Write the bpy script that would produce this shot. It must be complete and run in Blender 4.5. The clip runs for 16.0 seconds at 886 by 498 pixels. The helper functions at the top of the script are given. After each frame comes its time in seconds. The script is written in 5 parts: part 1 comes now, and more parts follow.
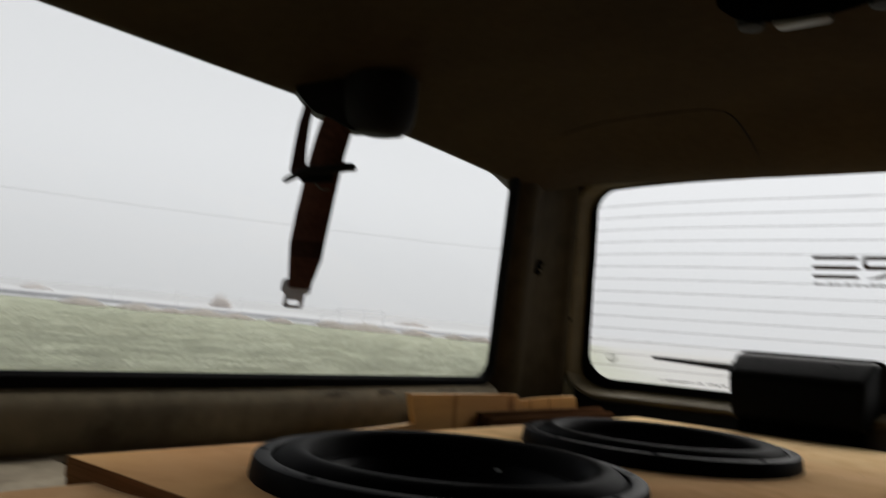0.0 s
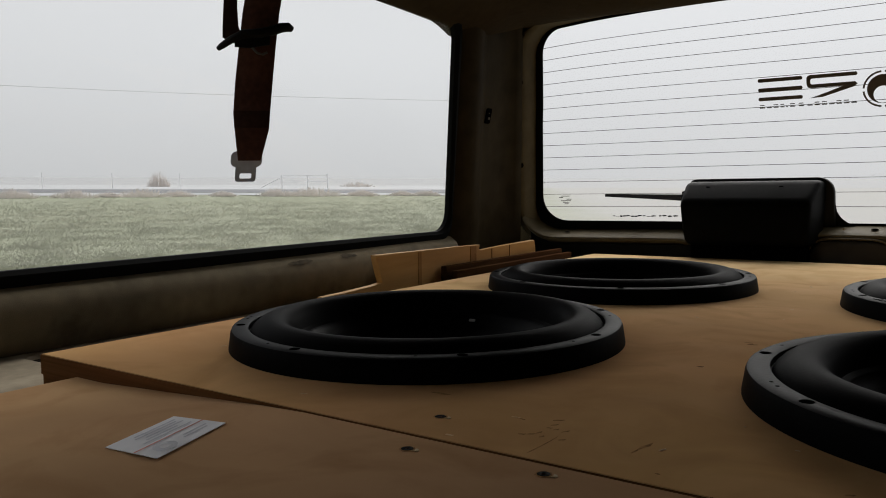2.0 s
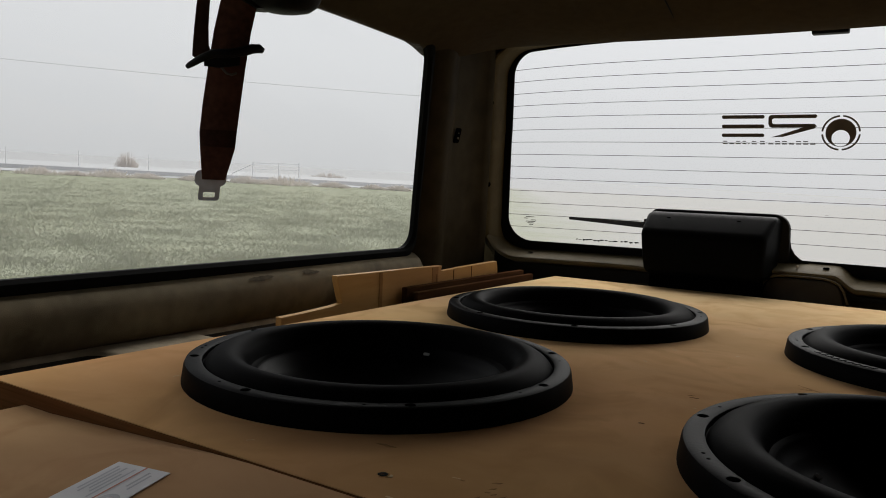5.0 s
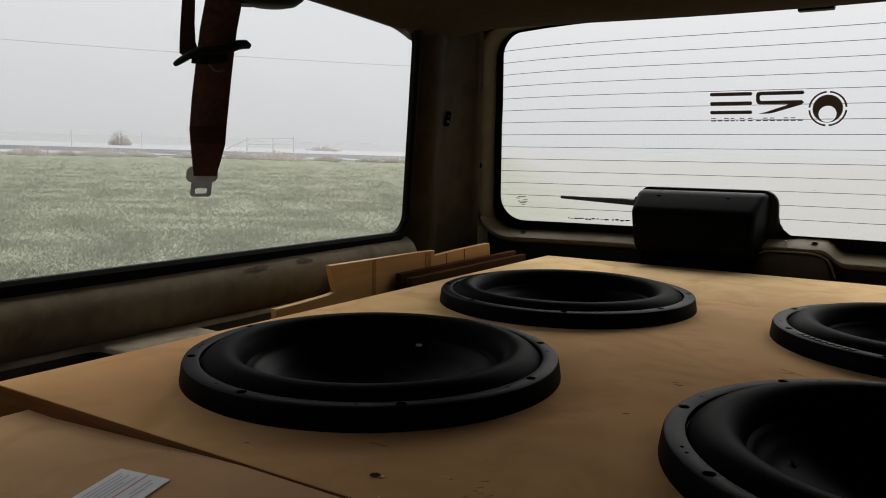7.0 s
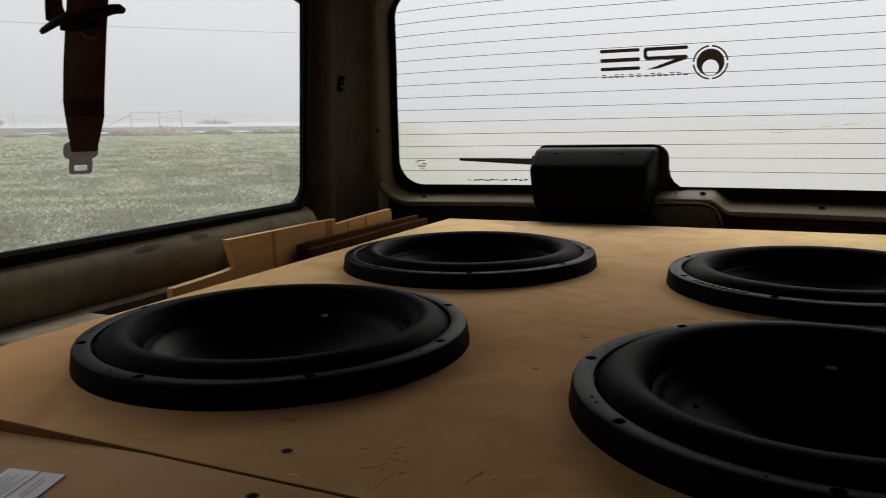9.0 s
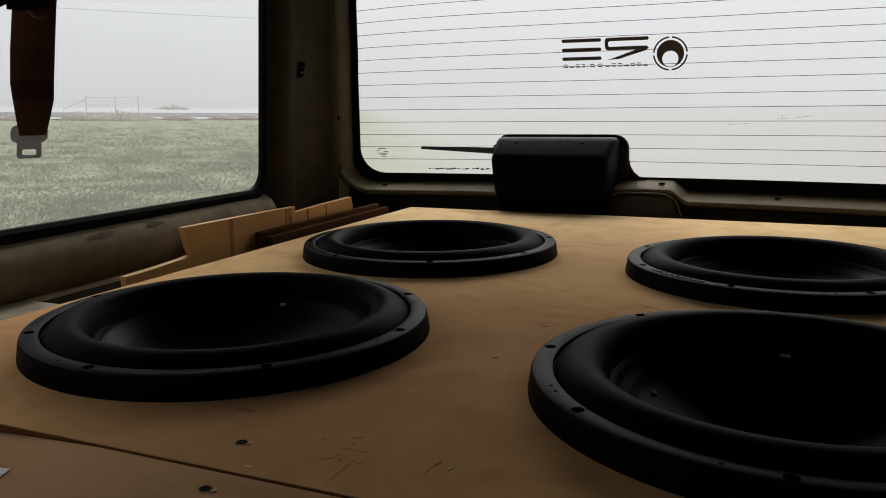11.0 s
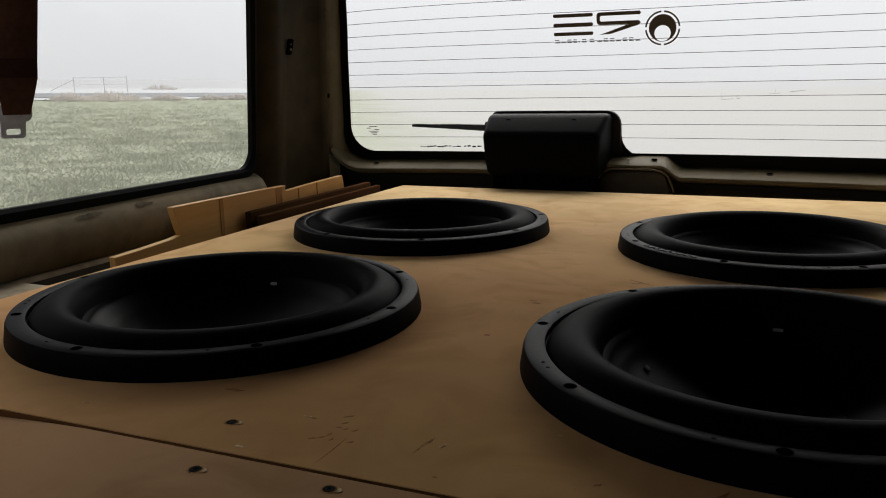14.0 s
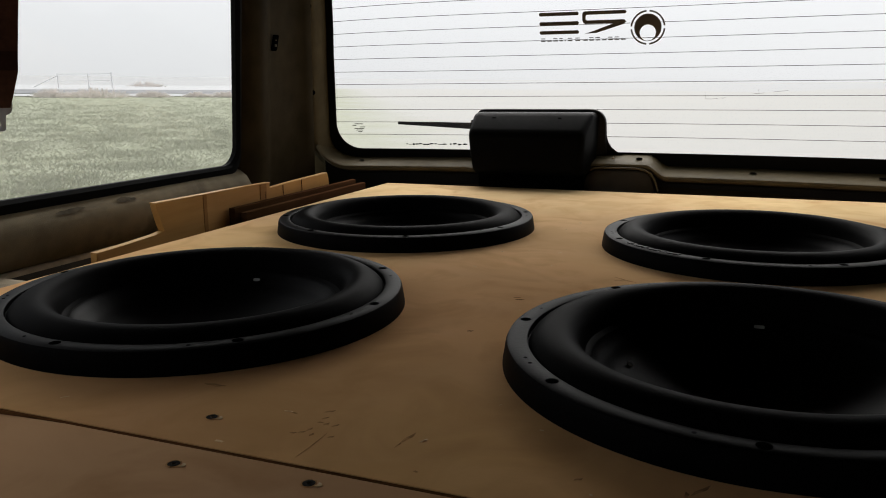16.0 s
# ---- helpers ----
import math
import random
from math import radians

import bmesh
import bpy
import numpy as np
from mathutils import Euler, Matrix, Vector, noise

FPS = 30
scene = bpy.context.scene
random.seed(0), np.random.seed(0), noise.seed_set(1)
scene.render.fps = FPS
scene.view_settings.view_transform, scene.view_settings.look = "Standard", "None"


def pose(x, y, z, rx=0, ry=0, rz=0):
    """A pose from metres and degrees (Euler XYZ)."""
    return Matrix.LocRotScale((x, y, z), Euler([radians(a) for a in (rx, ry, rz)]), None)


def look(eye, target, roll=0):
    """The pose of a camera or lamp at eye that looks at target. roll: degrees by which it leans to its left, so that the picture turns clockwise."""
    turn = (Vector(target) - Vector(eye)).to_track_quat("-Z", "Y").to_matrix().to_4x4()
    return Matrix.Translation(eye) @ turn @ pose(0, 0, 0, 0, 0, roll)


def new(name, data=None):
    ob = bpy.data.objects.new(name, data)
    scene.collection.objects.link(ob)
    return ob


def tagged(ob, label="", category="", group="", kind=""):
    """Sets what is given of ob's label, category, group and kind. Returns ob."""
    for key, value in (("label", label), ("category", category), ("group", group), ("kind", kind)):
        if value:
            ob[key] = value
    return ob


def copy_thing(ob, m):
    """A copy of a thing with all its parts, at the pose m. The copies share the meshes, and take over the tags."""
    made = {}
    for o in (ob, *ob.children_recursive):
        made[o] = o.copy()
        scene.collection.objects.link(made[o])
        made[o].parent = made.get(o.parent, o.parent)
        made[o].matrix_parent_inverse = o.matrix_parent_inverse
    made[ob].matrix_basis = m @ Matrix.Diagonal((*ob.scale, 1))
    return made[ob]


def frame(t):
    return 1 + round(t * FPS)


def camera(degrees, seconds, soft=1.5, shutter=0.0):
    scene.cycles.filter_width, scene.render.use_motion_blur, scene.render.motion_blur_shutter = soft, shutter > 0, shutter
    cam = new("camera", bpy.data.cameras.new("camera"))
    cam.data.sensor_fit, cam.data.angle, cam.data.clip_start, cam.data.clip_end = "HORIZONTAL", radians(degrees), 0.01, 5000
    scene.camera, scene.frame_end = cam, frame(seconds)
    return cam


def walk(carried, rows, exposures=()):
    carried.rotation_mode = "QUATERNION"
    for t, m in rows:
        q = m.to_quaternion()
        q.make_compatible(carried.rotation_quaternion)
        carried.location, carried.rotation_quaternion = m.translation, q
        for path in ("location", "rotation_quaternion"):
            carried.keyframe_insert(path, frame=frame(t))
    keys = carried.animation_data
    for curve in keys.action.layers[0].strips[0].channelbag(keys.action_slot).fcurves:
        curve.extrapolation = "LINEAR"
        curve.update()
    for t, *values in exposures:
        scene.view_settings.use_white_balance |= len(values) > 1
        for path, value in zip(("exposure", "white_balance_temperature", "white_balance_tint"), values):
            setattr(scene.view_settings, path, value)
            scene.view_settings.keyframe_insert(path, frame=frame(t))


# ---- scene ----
# ---------- camera ----------
cam = camera(58.8, 16.0, soft=1.0, shutter=0.5)
PATH = [
    (0.0, look((0.7697, -1.6361, 1.2515), (0.1329, -0.8719, 1.3543), 4.837)),
    (0.2, look((0.7583, -1.6333, 1.2494), (0.1762, -0.8221, 1.3054), 4.310)),
    (0.5, look((0.7411, -1.6291, 1.2463), (0.1868, -0.7969, 1.2566), 3.614)),
    (1.0, look((0.7436, -1.6323, 1.2431), (0.2073, -0.7883, 1.2379), 3.246)),
    (1.5, look((0.7440, -1.6299, 1.2474), (0.2184, -0.7810, 1.1920), 1.653)),
    (2.0, look((0.7458, -1.6369, 1.2542), (0.1681, -0.8245, 1.1757), -0.774)),
    (2.6, look((0.7506, -1.6418, 1.2616), (0.1738, -0.8292, 1.1773), -0.896)),
    (3.0, look((0.7476, -1.6389, 1.2567), (0.1642, -0.8306, 1.1774), -1.547)),
    (3.5, look((0.7564, -1.6456, 1.2589), (0.1494, -0.8534, 1.1956), -0.149)),
    (3.7, look((0.7568, -1.6445, 1.2762), (0.1466, -0.8526, 1.2522), 6.920)),
    (4.0, look((0.7444, -1.6290, 1.2960), (0.1560, -0.8207, 1.2763), 5.118)),
    (4.2, look((0.7470, -1.6300, 1.2980), (0.2034, -0.7930, 1.2352), 2.400)),
    (6.3, look((0.7743, -1.6478, 1.3201), (0.2271, -0.8164, 1.2235), 2.285)),
    (6.5, look((0.7756, -1.6483, 1.3247), (0.2330, -0.8146, 1.2226), 2.067)),
    (7.0, look((0.7749, -1.6445, 1.3297), (0.2357, -0.8110, 1.2094), 0.860)),
    (7.5, look((0.7765, -1.6424, 1.3292), (0.2445, -0.8041, 1.2097), 0.669)),
    (8.0, look((0.7766, -1.6392, 1.3275), (0.2548, -0.7950, 1.2046), 0.799)),
    (8.5, look((0.7761, -1.6344, 1.3299), (0.2963, -0.7708, 1.1752), -0.596)),
    (9.0, look((0.7676, -1.6336, 1.3252), (0.3394, -0.7446, 1.1630), -1.224)),
    (9.5, look((0.7713, -1.6320, 1.3245), (0.3673, -0.7319, 1.1612), -0.925)),
    (10.0, look((0.7728, -1.6279, 1.3265), (0.3807, -0.7235, 1.1584), -0.649)),
    (10.2, look((0.7714, -1.6279, 1.3230), (0.3823, -0.7225, 1.1531), -0.630)),
    (12.3, look((0.7634, -1.6226, 1.3236), (0.3817, -0.7163, 1.1423), -0.548)),
    (12.5, look((0.7626, -1.6221, 1.3236), (0.3770, -0.7171, 1.1441), -0.676)),
    (13.0, look((0.7685, -1.6236, 1.3233), (0.3883, -0.7168, 1.1409), -0.769)),
    (13.5, look((0.7661, -1.6228, 1.3198), (0.3903, -0.7153, 1.1320), -0.766)),
    (14.0, look((0.7661, -1.6207, 1.3204), (0.3925, -0.7156, 1.1176), -0.940)),
    (14.5, look((0.7655, -1.6207, 1.3188), (0.3936, -0.7160, 1.1108), -0.967)),
    (15.0, look((0.7647, -1.6191, 1.3159), (0.3948, -0.7133, 1.1093), -0.647)),
    (15.5, look((0.7681, -1.6176, 1.3166), (0.3990, -0.7116, 1.1092), -0.778)),
    (16.0, look((0.7682, -1.6190, 1.3169), (0.4108, -0.7076, 1.1130), -0.481)),
]
walk(cam, PATH, [(0.0, -0.10), (1.0, -0.19), (4.0, -0.19), (6.5, -0.14), (9.0, -0.08), (12.5, -0.06), (13.5, 0.03), (15.0, 0.13), (16.0, 0.17)])

# ---------- world and light ----------
H = 1.10          # height of the speaker box top above the ground
FOG_LOW, FOG_HIGH = 0.69, 0.87   # radiance of the fog at the horizon and higher up
world = bpy.data.worlds.new("overcast_sky")
scene.world = world
world.use_nodes = True
wn, wl = world.node_tree.nodes, world.node_tree.links
wn.clear()
w_out = wn.new("ShaderNodeOutputWorld")
w_bg = wn.new("ShaderNodeBackground")
w_sky = wn.new("ShaderNodeTexSky")
w_sky.sky_type = "NISHITA"
w_sky.sun_disc = False
w_sky.sun_elevation = radians(41)
w_sky.sun_rotation = radians(20)
w_hs = wn.new("ShaderNodeHueSaturation")
w_hs.inputs["Saturation"].default_value = 0.15
w_hs.inputs["Value"].default_value = 0.10
wl.new(w_sky.outputs[0], w_hs.inputs["Color"])
# fog: dimmer towards the horizon, brighter on the sun's side
w_tc = wn.new("ShaderNodeTexCoord")
w_nrm = wn.new("ShaderNodeVectorMath")
w_nrm.operation = "NORMALIZE"
wl.new(w_tc.outputs["Generated"], w_nrm.inputs[0])
w_sep = wn.new("ShaderNodeSeparateXYZ")
wl.new(w_nrm.outputs[0], w_sep.inputs[0])
w_up = wn.new("ShaderNodeMapRange")
w_up.interpolation_type = "SMOOTHSTEP"
w_up.inputs["From Min"].default_value = -0.02
w_up.inputs["From Max"].default_value = 0.22
w_up.inputs["To Min"].default_value = FOG_LOW
w_up.inputs["To Max"].default_value = FOG_HIGH
wl.new(w_sep.outputs["Z"], w_up.inputs["Value"])
w_dot = wn.new("ShaderNodeVectorMath")
w_dot.operation = "DOT_PRODUCT"
w_dot.inputs[1].default_value = (-0.17, 0.735, 0.656)
wl.new(w_nrm.outputs[0], w_dot.inputs[0])
w_side = wn.new("ShaderNodeMapRange")
w_side.inputs["From Min"].default_value = -1.0
w_side.inputs["From Max"].default_value = 1.0
w_side.inputs["To Min"].default_value = 0.70
w_side.inputs["To Max"].default_value = 1.11
wl.new(w_dot.outputs["Value"], w_side.inputs["Value"])
w_mul = wn.new("ShaderNodeMath")
w_mul.operation = "MULTIPLY"
wl.new(w_up.outputs[0], w_mul.inputs[0])
wl.new(w_side.outputs[0], w_mul.inputs[1])
w_fog = wn.new("ShaderNodeVectorMath")
w_fog.operation = "SCALE"
w_fog.inputs[0].default_value = (0.990, 0.998, 1.018)
wl.new(w_mul.outputs[0], w_fog.inputs["Scale"])
w_mix = wn.new("ShaderNodeMix")
w_mix.data_type = "RGBA"
w_mix.inputs["Factor"].default_value = 0.90
wl.new(w_hs.outputs[0], w_mix.inputs["A"])
wl.new(w_fog.outputs[0], w_mix.inputs["B"])
wl.new(w_mix.outputs["Result"], w_bg.inputs["Color"])
w_bg.inputs["Strength"].default_value = 1.0
wl.new(w_bg.outputs[0], w_out.inputs[0])

sun = new("sun", bpy.data.lights.new("sun", "SUN"))
sun.data.energy = 3.6
sun.data.angle = radians(60)
sun.data.color = (1.0, 0.97, 0.93)
sun.matrix_world = look((0, 0, 30), (3.0, -13, 18.5))


# ---------- materials ----------
def mat(name, color, rough=0.6, metal=0.0, var=0.15, scale=30.0, bump=0.0, bscale=200.0, spec=0.5, color2=None, stain=None):
    """Principled surface with two scales of variation."""
    m = bpy.data.materials.new(name)
    m.use_nodes = True
    n, l = m.node_tree.nodes, m.node_tree.links
    b = n["Principled BSDF"]
    b.inputs["Roughness"].default_value = rough
    b.inputs["Metallic"].default_value = metal
    b.inputs["Specular IOR Level"].default_value = spec
    tc = n.new("ShaderNodeTexCoord")
    n1 = n.new("ShaderNodeTexNoise")
    n1.inputs["Scale"].default_value = scale
    n1.inputs["Detail"].default_value = 6
    n2 = n.new("ShaderNodeTexNoise")
    n2.inputs["Scale"].default_value = scale * 0.12
    n2.inputs["Detail"].default_value = 3
    l.new(tc.outputs["Object"], n1.inputs["Vector"])
    l.new(tc.outputs["Object"], n2.inputs["Vector"])
    add = n.new("ShaderNodeMath")
    add.operation = "ADD"
    l.new(n1.outputs["Fac"], add.inputs[0])
    l.new(n2.outputs["Fac"], add.inputs[1])
    ramp = n.new("ShaderNodeMapRange")
    ramp.inputs["From Min"].default_value = 0.7
    ramp.inputs["From Max"].default_value = 1.3
    l.new(add.outputs[0], ramp.inputs["Value"])
    mix = n.new("ShaderNodeMix")
    mix.data_type = "RGBA"
    c2 = color2 or tuple(c * (1 - 2 * var) for c in color)
    mix.inputs["A"].default_value = (*c2, 1)
    mix.inputs["B"].default_value = (*[min(1, c * (1 + var)) for c in color], 1)
    l.new(ramp.outputs[0], mix.inputs["Factor"])
    out = mix.outputs["Result"]
    if stain:
        sc, sscale, lo, hi = stain
        n3 = n.new("ShaderNodeTexNoise")
        n3.inputs["Scale"].default_value = sscale
        n3.inputs["Detail"].default_value = 5
        l.new(tc.outputs["Object"], n3.inputs["Vector"])
        r3 = n.new("ShaderNodeMapRange")
        r3.inputs["From Min"].default_value = lo
        r3.inputs["From Max"].default_value = hi
        l.new(n3.outputs["Fac"], r3.inputs["Value"])
        m3 = n.new("ShaderNodeMix")
        m3.data_type = "RGBA"
        l.new(r3.outputs[0], m3.inputs["Factor"])
        l.new(out, m3.inputs["A"])
        m3.inputs["B"].default_value = (*sc, 1)
        out = m3.outputs["Result"]
    l.new(out, b.inputs["Base Color"])
    rr = n.new("ShaderNodeMapRange")
    rr.inputs["To Min"].default_value = max(0.02, rough - 0.08)
    rr.inputs["To Max"].default_value = min(1, rough + 0.08)
    l.new(n2.outputs["Fac"], rr.inputs["Value"])
    l.new(rr.outputs[0], b.inputs["Roughness"])
    if bump:
        nb = n.new("ShaderNodeTexNoise")
        nb.inputs["Scale"].default_value = bscale
        nb.inputs["Detail"].default_value = 4
        l.new(tc.outputs["Object"], nb.inputs["Vector"])
        bp = n.new("ShaderNodeBump")
        bp.inputs["Strength"].default_value = bump
        bp.inputs["Distance"].default_value = 0.002
        l.new(nb.outputs["Fac"], bp.inputs["Height"])
        l.new(bp.outputs[0], b.inputs["Normal"])
    return m


def wood_mat(name, c1, c2, axis_scale, scale=6.0, rough=0.6, spec=0.3, bump=0.15, smudge=0.0, sheen=(1, 1, 1), light_tint=0.0):
    """Wood with drawn-out grain."""
    m = bpy.data.materials.new(name)
    m.use_nodes = True
    n, l = m.node_tree.nodes, m.node_tree.links
    b = n["Principled BSDF"]
    b.inputs["Specular IOR Level"].default_value = spec
    b.inputs["Specular Tint"].default_value = (*sheen, 1)
    tc = n.new("ShaderNodeTexCoord")
    mp = n.new("ShaderNodeMapping")
    mp.inputs["Scale"].default_value = axis_scale
    l.new(tc.outputs["Object"], mp.inputs["Vector"])
    g = n.new("ShaderNodeTexNoise")
    g.inputs["Scale"].default_value = scale
    g.inputs["Detail"].default_value = 8
    g.inputs["Roughness"].default_value = 0.65
    g.inputs["Distortion"].default_value = 0.6
    l.new(mp.outputs[0], g.inputs["Vector"])
    big = n.new("ShaderNodeTexNoise")
    big.inputs["Scale"].default_value = 4.0
    big.inputs["Detail"].default_value = 3
    l.new(tc.outputs["Object"], big.inputs["Vector"])
    mr = n.new("ShaderNodeMapRange")
    mr.inputs["From Min"].default_value = 0.3
    mr.inputs["From Max"].default_value = 0.7
    l.new(g.outputs["Fac"], mr.inputs["Value"])
    mx = n.new("ShaderNodeMix")
    mx.data_type = "RGBA"
    mx.inputs["A"].default_value = (*c1, 1)
    mx.inputs["B"].default_value = (*c2, 1)
    l.new(mr.outputs[0], mx.inputs["Factor"])
    hs = n.new("ShaderNodeHueSaturation")
    mv = n.new("ShaderNodeMapRange")
    mv.inputs["From Min"].default_value = 0.3
    mv.inputs["From Max"].default_value = 0.7
    mv.inputs["To Min"].default_value = 0.85
    mv.inputs["To Max"].default_value = 1.12
    l.new(big.outputs["Fac"], mv.inputs["Value"])
    l.new(mv.outputs[0], hs.inputs["Value"])
    l.new(mx.outputs["Result"], hs.inputs["Color"])
    wide = n.new("ShaderNodeTexNoise")
    wide.inputs["Scale"].default_value = 2.3
    wide.inputs["Detail"].default_value = 2
    l.new(tc.outputs["Object"], wide.inputs["Vector"])
    hue = n.new("ShaderNodeMapRange")
    hue.inputs["From Min"].default_value = 0.35
    hue.inputs["From Max"].default_value = 0.65
    hue.inputs["To Min"].default_value = 0.492
    hue.inputs["To Max"].default_value = 0.504
    l.new(wide.outputs["Fac"], hue.inputs["Value"])
    # Light's tint put into the colour: redder at the front, yellower behind.
    geo = n.new("ShaderNodeNewGeometry")
    sep = n.new("ShaderNodeSeparateXYZ")
    l.new(geo.outputs["Position"], sep.inputs[0])
    tint_ramp = n.new("ShaderNodeMapRange")
    tint_ramp.inputs["From Min"].default_value = -0.15
    tint_ramp.inputs["From Max"].default_value = -1.15
    tint_ramp.inputs["To Min"].default_value = light_tint
    tint_ramp.inputs["To Max"].default_value = -light_tint
    l.new(sep.outputs["Y"], tint_ramp.inputs["Value"])
    turned = n.new("ShaderNodeMath")
    turned.operation = "ADD"
    l.new(hue.outputs[0], turned.inputs[0])
    l.new(tint_ramp.outputs[0], turned.inputs[1])
    l.new(turned.outputs[0], hs.inputs["Hue"])
    sat = n.new("ShaderNodeMath")
    sat.operation = "MULTIPLY_ADD"
    l.new(tint_ramp.outputs[0], sat.inputs[0])
    sat.inputs[1].default_value = -10.0
    sat.inputs[2].default_value = 1.0
    l.new(sat.outputs[0], hs.inputs["Saturation"])
    sm = n.new("ShaderNodeTexNoise")
    sm.inputs["Scale"].default_value = 11.0
    sm.inputs["Detail"].default_value = 7
    sm.inputs["Distortion"].default_value = 1.2
    l.new(tc.outputs["Object"], sm.inputs["Vector"])
    sr = n.new("ShaderNodeMapRange")
    sr.inputs["From Min"].default_value = 0.47
    sr.inputs["From Max"].default_value = 0.75
    sr.inputs["To Max"].default_value = smudge
    l.new(sm.outputs["Fac"], sr.inputs["Value"])
    sx = n.new("ShaderNodeMix")
    sx.data_type = "RGBA"
    l.new(sr.outputs[0], sx.inputs["Factor"])
    l.new(hs.outputs[0], sx.inputs["A"])
    sx.inputs["B"].default_value = (c1[0] * 0.68, c1[1] * 0.58, c1[2] * 0.50, 1)
    l.new(sx.outputs["Result"], b.inputs["Base Color"])
    b.inputs["Roughness"].default_value = rough
    bp = n.new("ShaderNodeBump")
    bp.inputs["Strength"].default_value = bump
    bp.inputs["Distance"].default_value = 0.001
    l.new(g.outputs["Fac"], bp.inputs["Height"])
    l.new(bp.outputs[0], b.inputs["Normal"])
    return m


def glass_mat(name, mist, gloss=0.06):
    """Thin car glass: clear, with a film of mist that scatters the light."""
    m = bpy.data.materials.new(name)
    m.use_nodes = True
    n, l = m.node_tree.nodes, m.node_tree.links
    n.clear()
    out = n.new("ShaderNodeOutputMaterial")
    tr = n.new("ShaderNodeBsdfTransparent")
    tr.inputs["Color"].default_value = (0.985, 0.99, 0.99, 1)
    tl = n.new("ShaderNodeBsdfTranslucent")
    tl.inputs["Color"].default_value = (1, 1, 1, 1)
    gl = n.new("ShaderNodeBsdfGlossy")
    gl.inputs["Roughness"].default_value = 0.03
    mx = n.new("ShaderNodeMixShader")
    tc = n.new("ShaderNodeTexCoord")
    nz = n.new("ShaderNodeTexNoise")
    nz.inputs["Scale"].default_value = 5.0
    nz.inputs["Detail"].default_value = 4
    l.new(tc.outputs["Object"], nz.inputs["Vector"])
    mr = n.new("ShaderNodeMapRange")
    mr.inputs["To Min"].default_value = mist * 0.8
    mr.inputs["To Max"].default_value = min(1, mist * 1.2)
    l.new(nz.outputs["Fac"], mr.inputs["Value"])
    l.new(mr.outputs[0], mx.inputs["Fac"])
    l.new(tr.outputs[0], mx.inputs[1])
    l.new(tl.outputs[0], mx.inputs[2])
    mg = n.new("ShaderNodeMixShader")
    mg.inputs["Fac"].default_value = gloss
    l.new(mx.outputs[0], mg.inputs[1])
    l.new(gl.outputs[0], mg.inputs[2])
    l.new(mg.outputs[0], out.inputs["Surface"])
    return m


M_PLY = wood_mat("birch_plywood", (0.708, 0.462, 0.226), (0.738, 0.494, 0.256), (1.0, 2.0, 2.0), 9.0, rough=0.60, spec=0.0, bump=0.05, smudge=0.55, sheen=(1.0, 0.80, 0.50), light_tint=0.009)
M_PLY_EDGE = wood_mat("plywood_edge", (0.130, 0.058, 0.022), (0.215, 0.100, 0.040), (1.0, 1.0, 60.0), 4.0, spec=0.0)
M_MDF = wood_mat("worn_board", (0.590, 0.372, 0.190), (0.625, 0.402, 0.212), (1.0, 2.0, 2.0), 8.0, rough=0.6, spec=0.0, bump=0.05, smudge=0.55, sheen=(1.0, 0.80, 0.50))
M_PINE = wood_mat("pine", (0.46, 0.245, 0.075), (0.56, 0.325, 0.12), (8.0, 1.0, 8.0), 5.0, spec=0.1)
M_DARKWOOD = wood_mat("dark_stained_strip", (0.050, 0.024, 0.011), (0.095, 0.048, 0.023), (8.0, 1.0, 8.0), 6.0, spec=0.0)
M_RUBBER = mat("black_rubber", (0.0034, 0.0033, 0.0033), 0.48, var=0.2, scale=60, bump=0.05, bscale=400, spec=0.005)
M_FLANGE = mat("black_gasket", (0.0034, 0.0034, 0.0038), 0.46, var=0.25, scale=50, bump=0.05, bscale=300, spec=0.015)
M_CONE = mat("black_cone", (0.0022, 0.0022, 0.0024), 0.40, var=0.2, scale=40, bump=0.03, bscale=250, spec=0.03)
M_CAP = mat("black_dust_cap", (0.0025, 0.0025, 0.0028), 0.45, var=0.2, scale=40, spec=0.06)
M_HOLE = mat("dark_hole", (0.0015, 0.0015, 0.0015), 0.9, spec=0.0)
M_TRIM = mat("taupe_trim_plastic", (0.215, 0.175, 0.110), 0.6, var=0.14, scale=35, bump=0.25, bscale=900, spec=0.07, stain=((0.10, 0.082, 0.054), 9.0, 0.60, 0.72))
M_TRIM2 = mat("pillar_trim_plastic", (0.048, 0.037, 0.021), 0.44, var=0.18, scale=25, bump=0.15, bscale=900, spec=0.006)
M_GATE = mat("gate_trim_plastic", (0.124, 0.098, 0.054), 0.55, var=0.15, scale=30, bump=0.2, bscale=900, spec=0.07)
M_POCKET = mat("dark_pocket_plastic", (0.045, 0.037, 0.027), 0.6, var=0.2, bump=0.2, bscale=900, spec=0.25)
M_DULLBROWN = mat("dull_brown", (0.125, 0.102, 0.066), 0.7, var=0.3, scale=90, spec=0.1)
M_LEDGE = mat("pale_ledge_plastic", (0.35, 0.295, 0.212), 0.7, var=0.18, scale=40, bump=0.25, bscale=700, spec=0.05, stain=((0.21, 0.17, 0.12), 14.0, 0.55, 0.7))
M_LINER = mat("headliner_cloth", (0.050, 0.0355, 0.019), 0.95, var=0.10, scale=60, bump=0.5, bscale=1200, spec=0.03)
M_FLOOR = mat("cargo_carpet", (0.05, 0.045, 0.04), 0.95, var=0.2, scale=80, bump=0.5, bscale=800)
M_SEAL = mat("black_seal", (0.004, 0.004, 0.004), 0.8, var=0.2, spec=0.1)
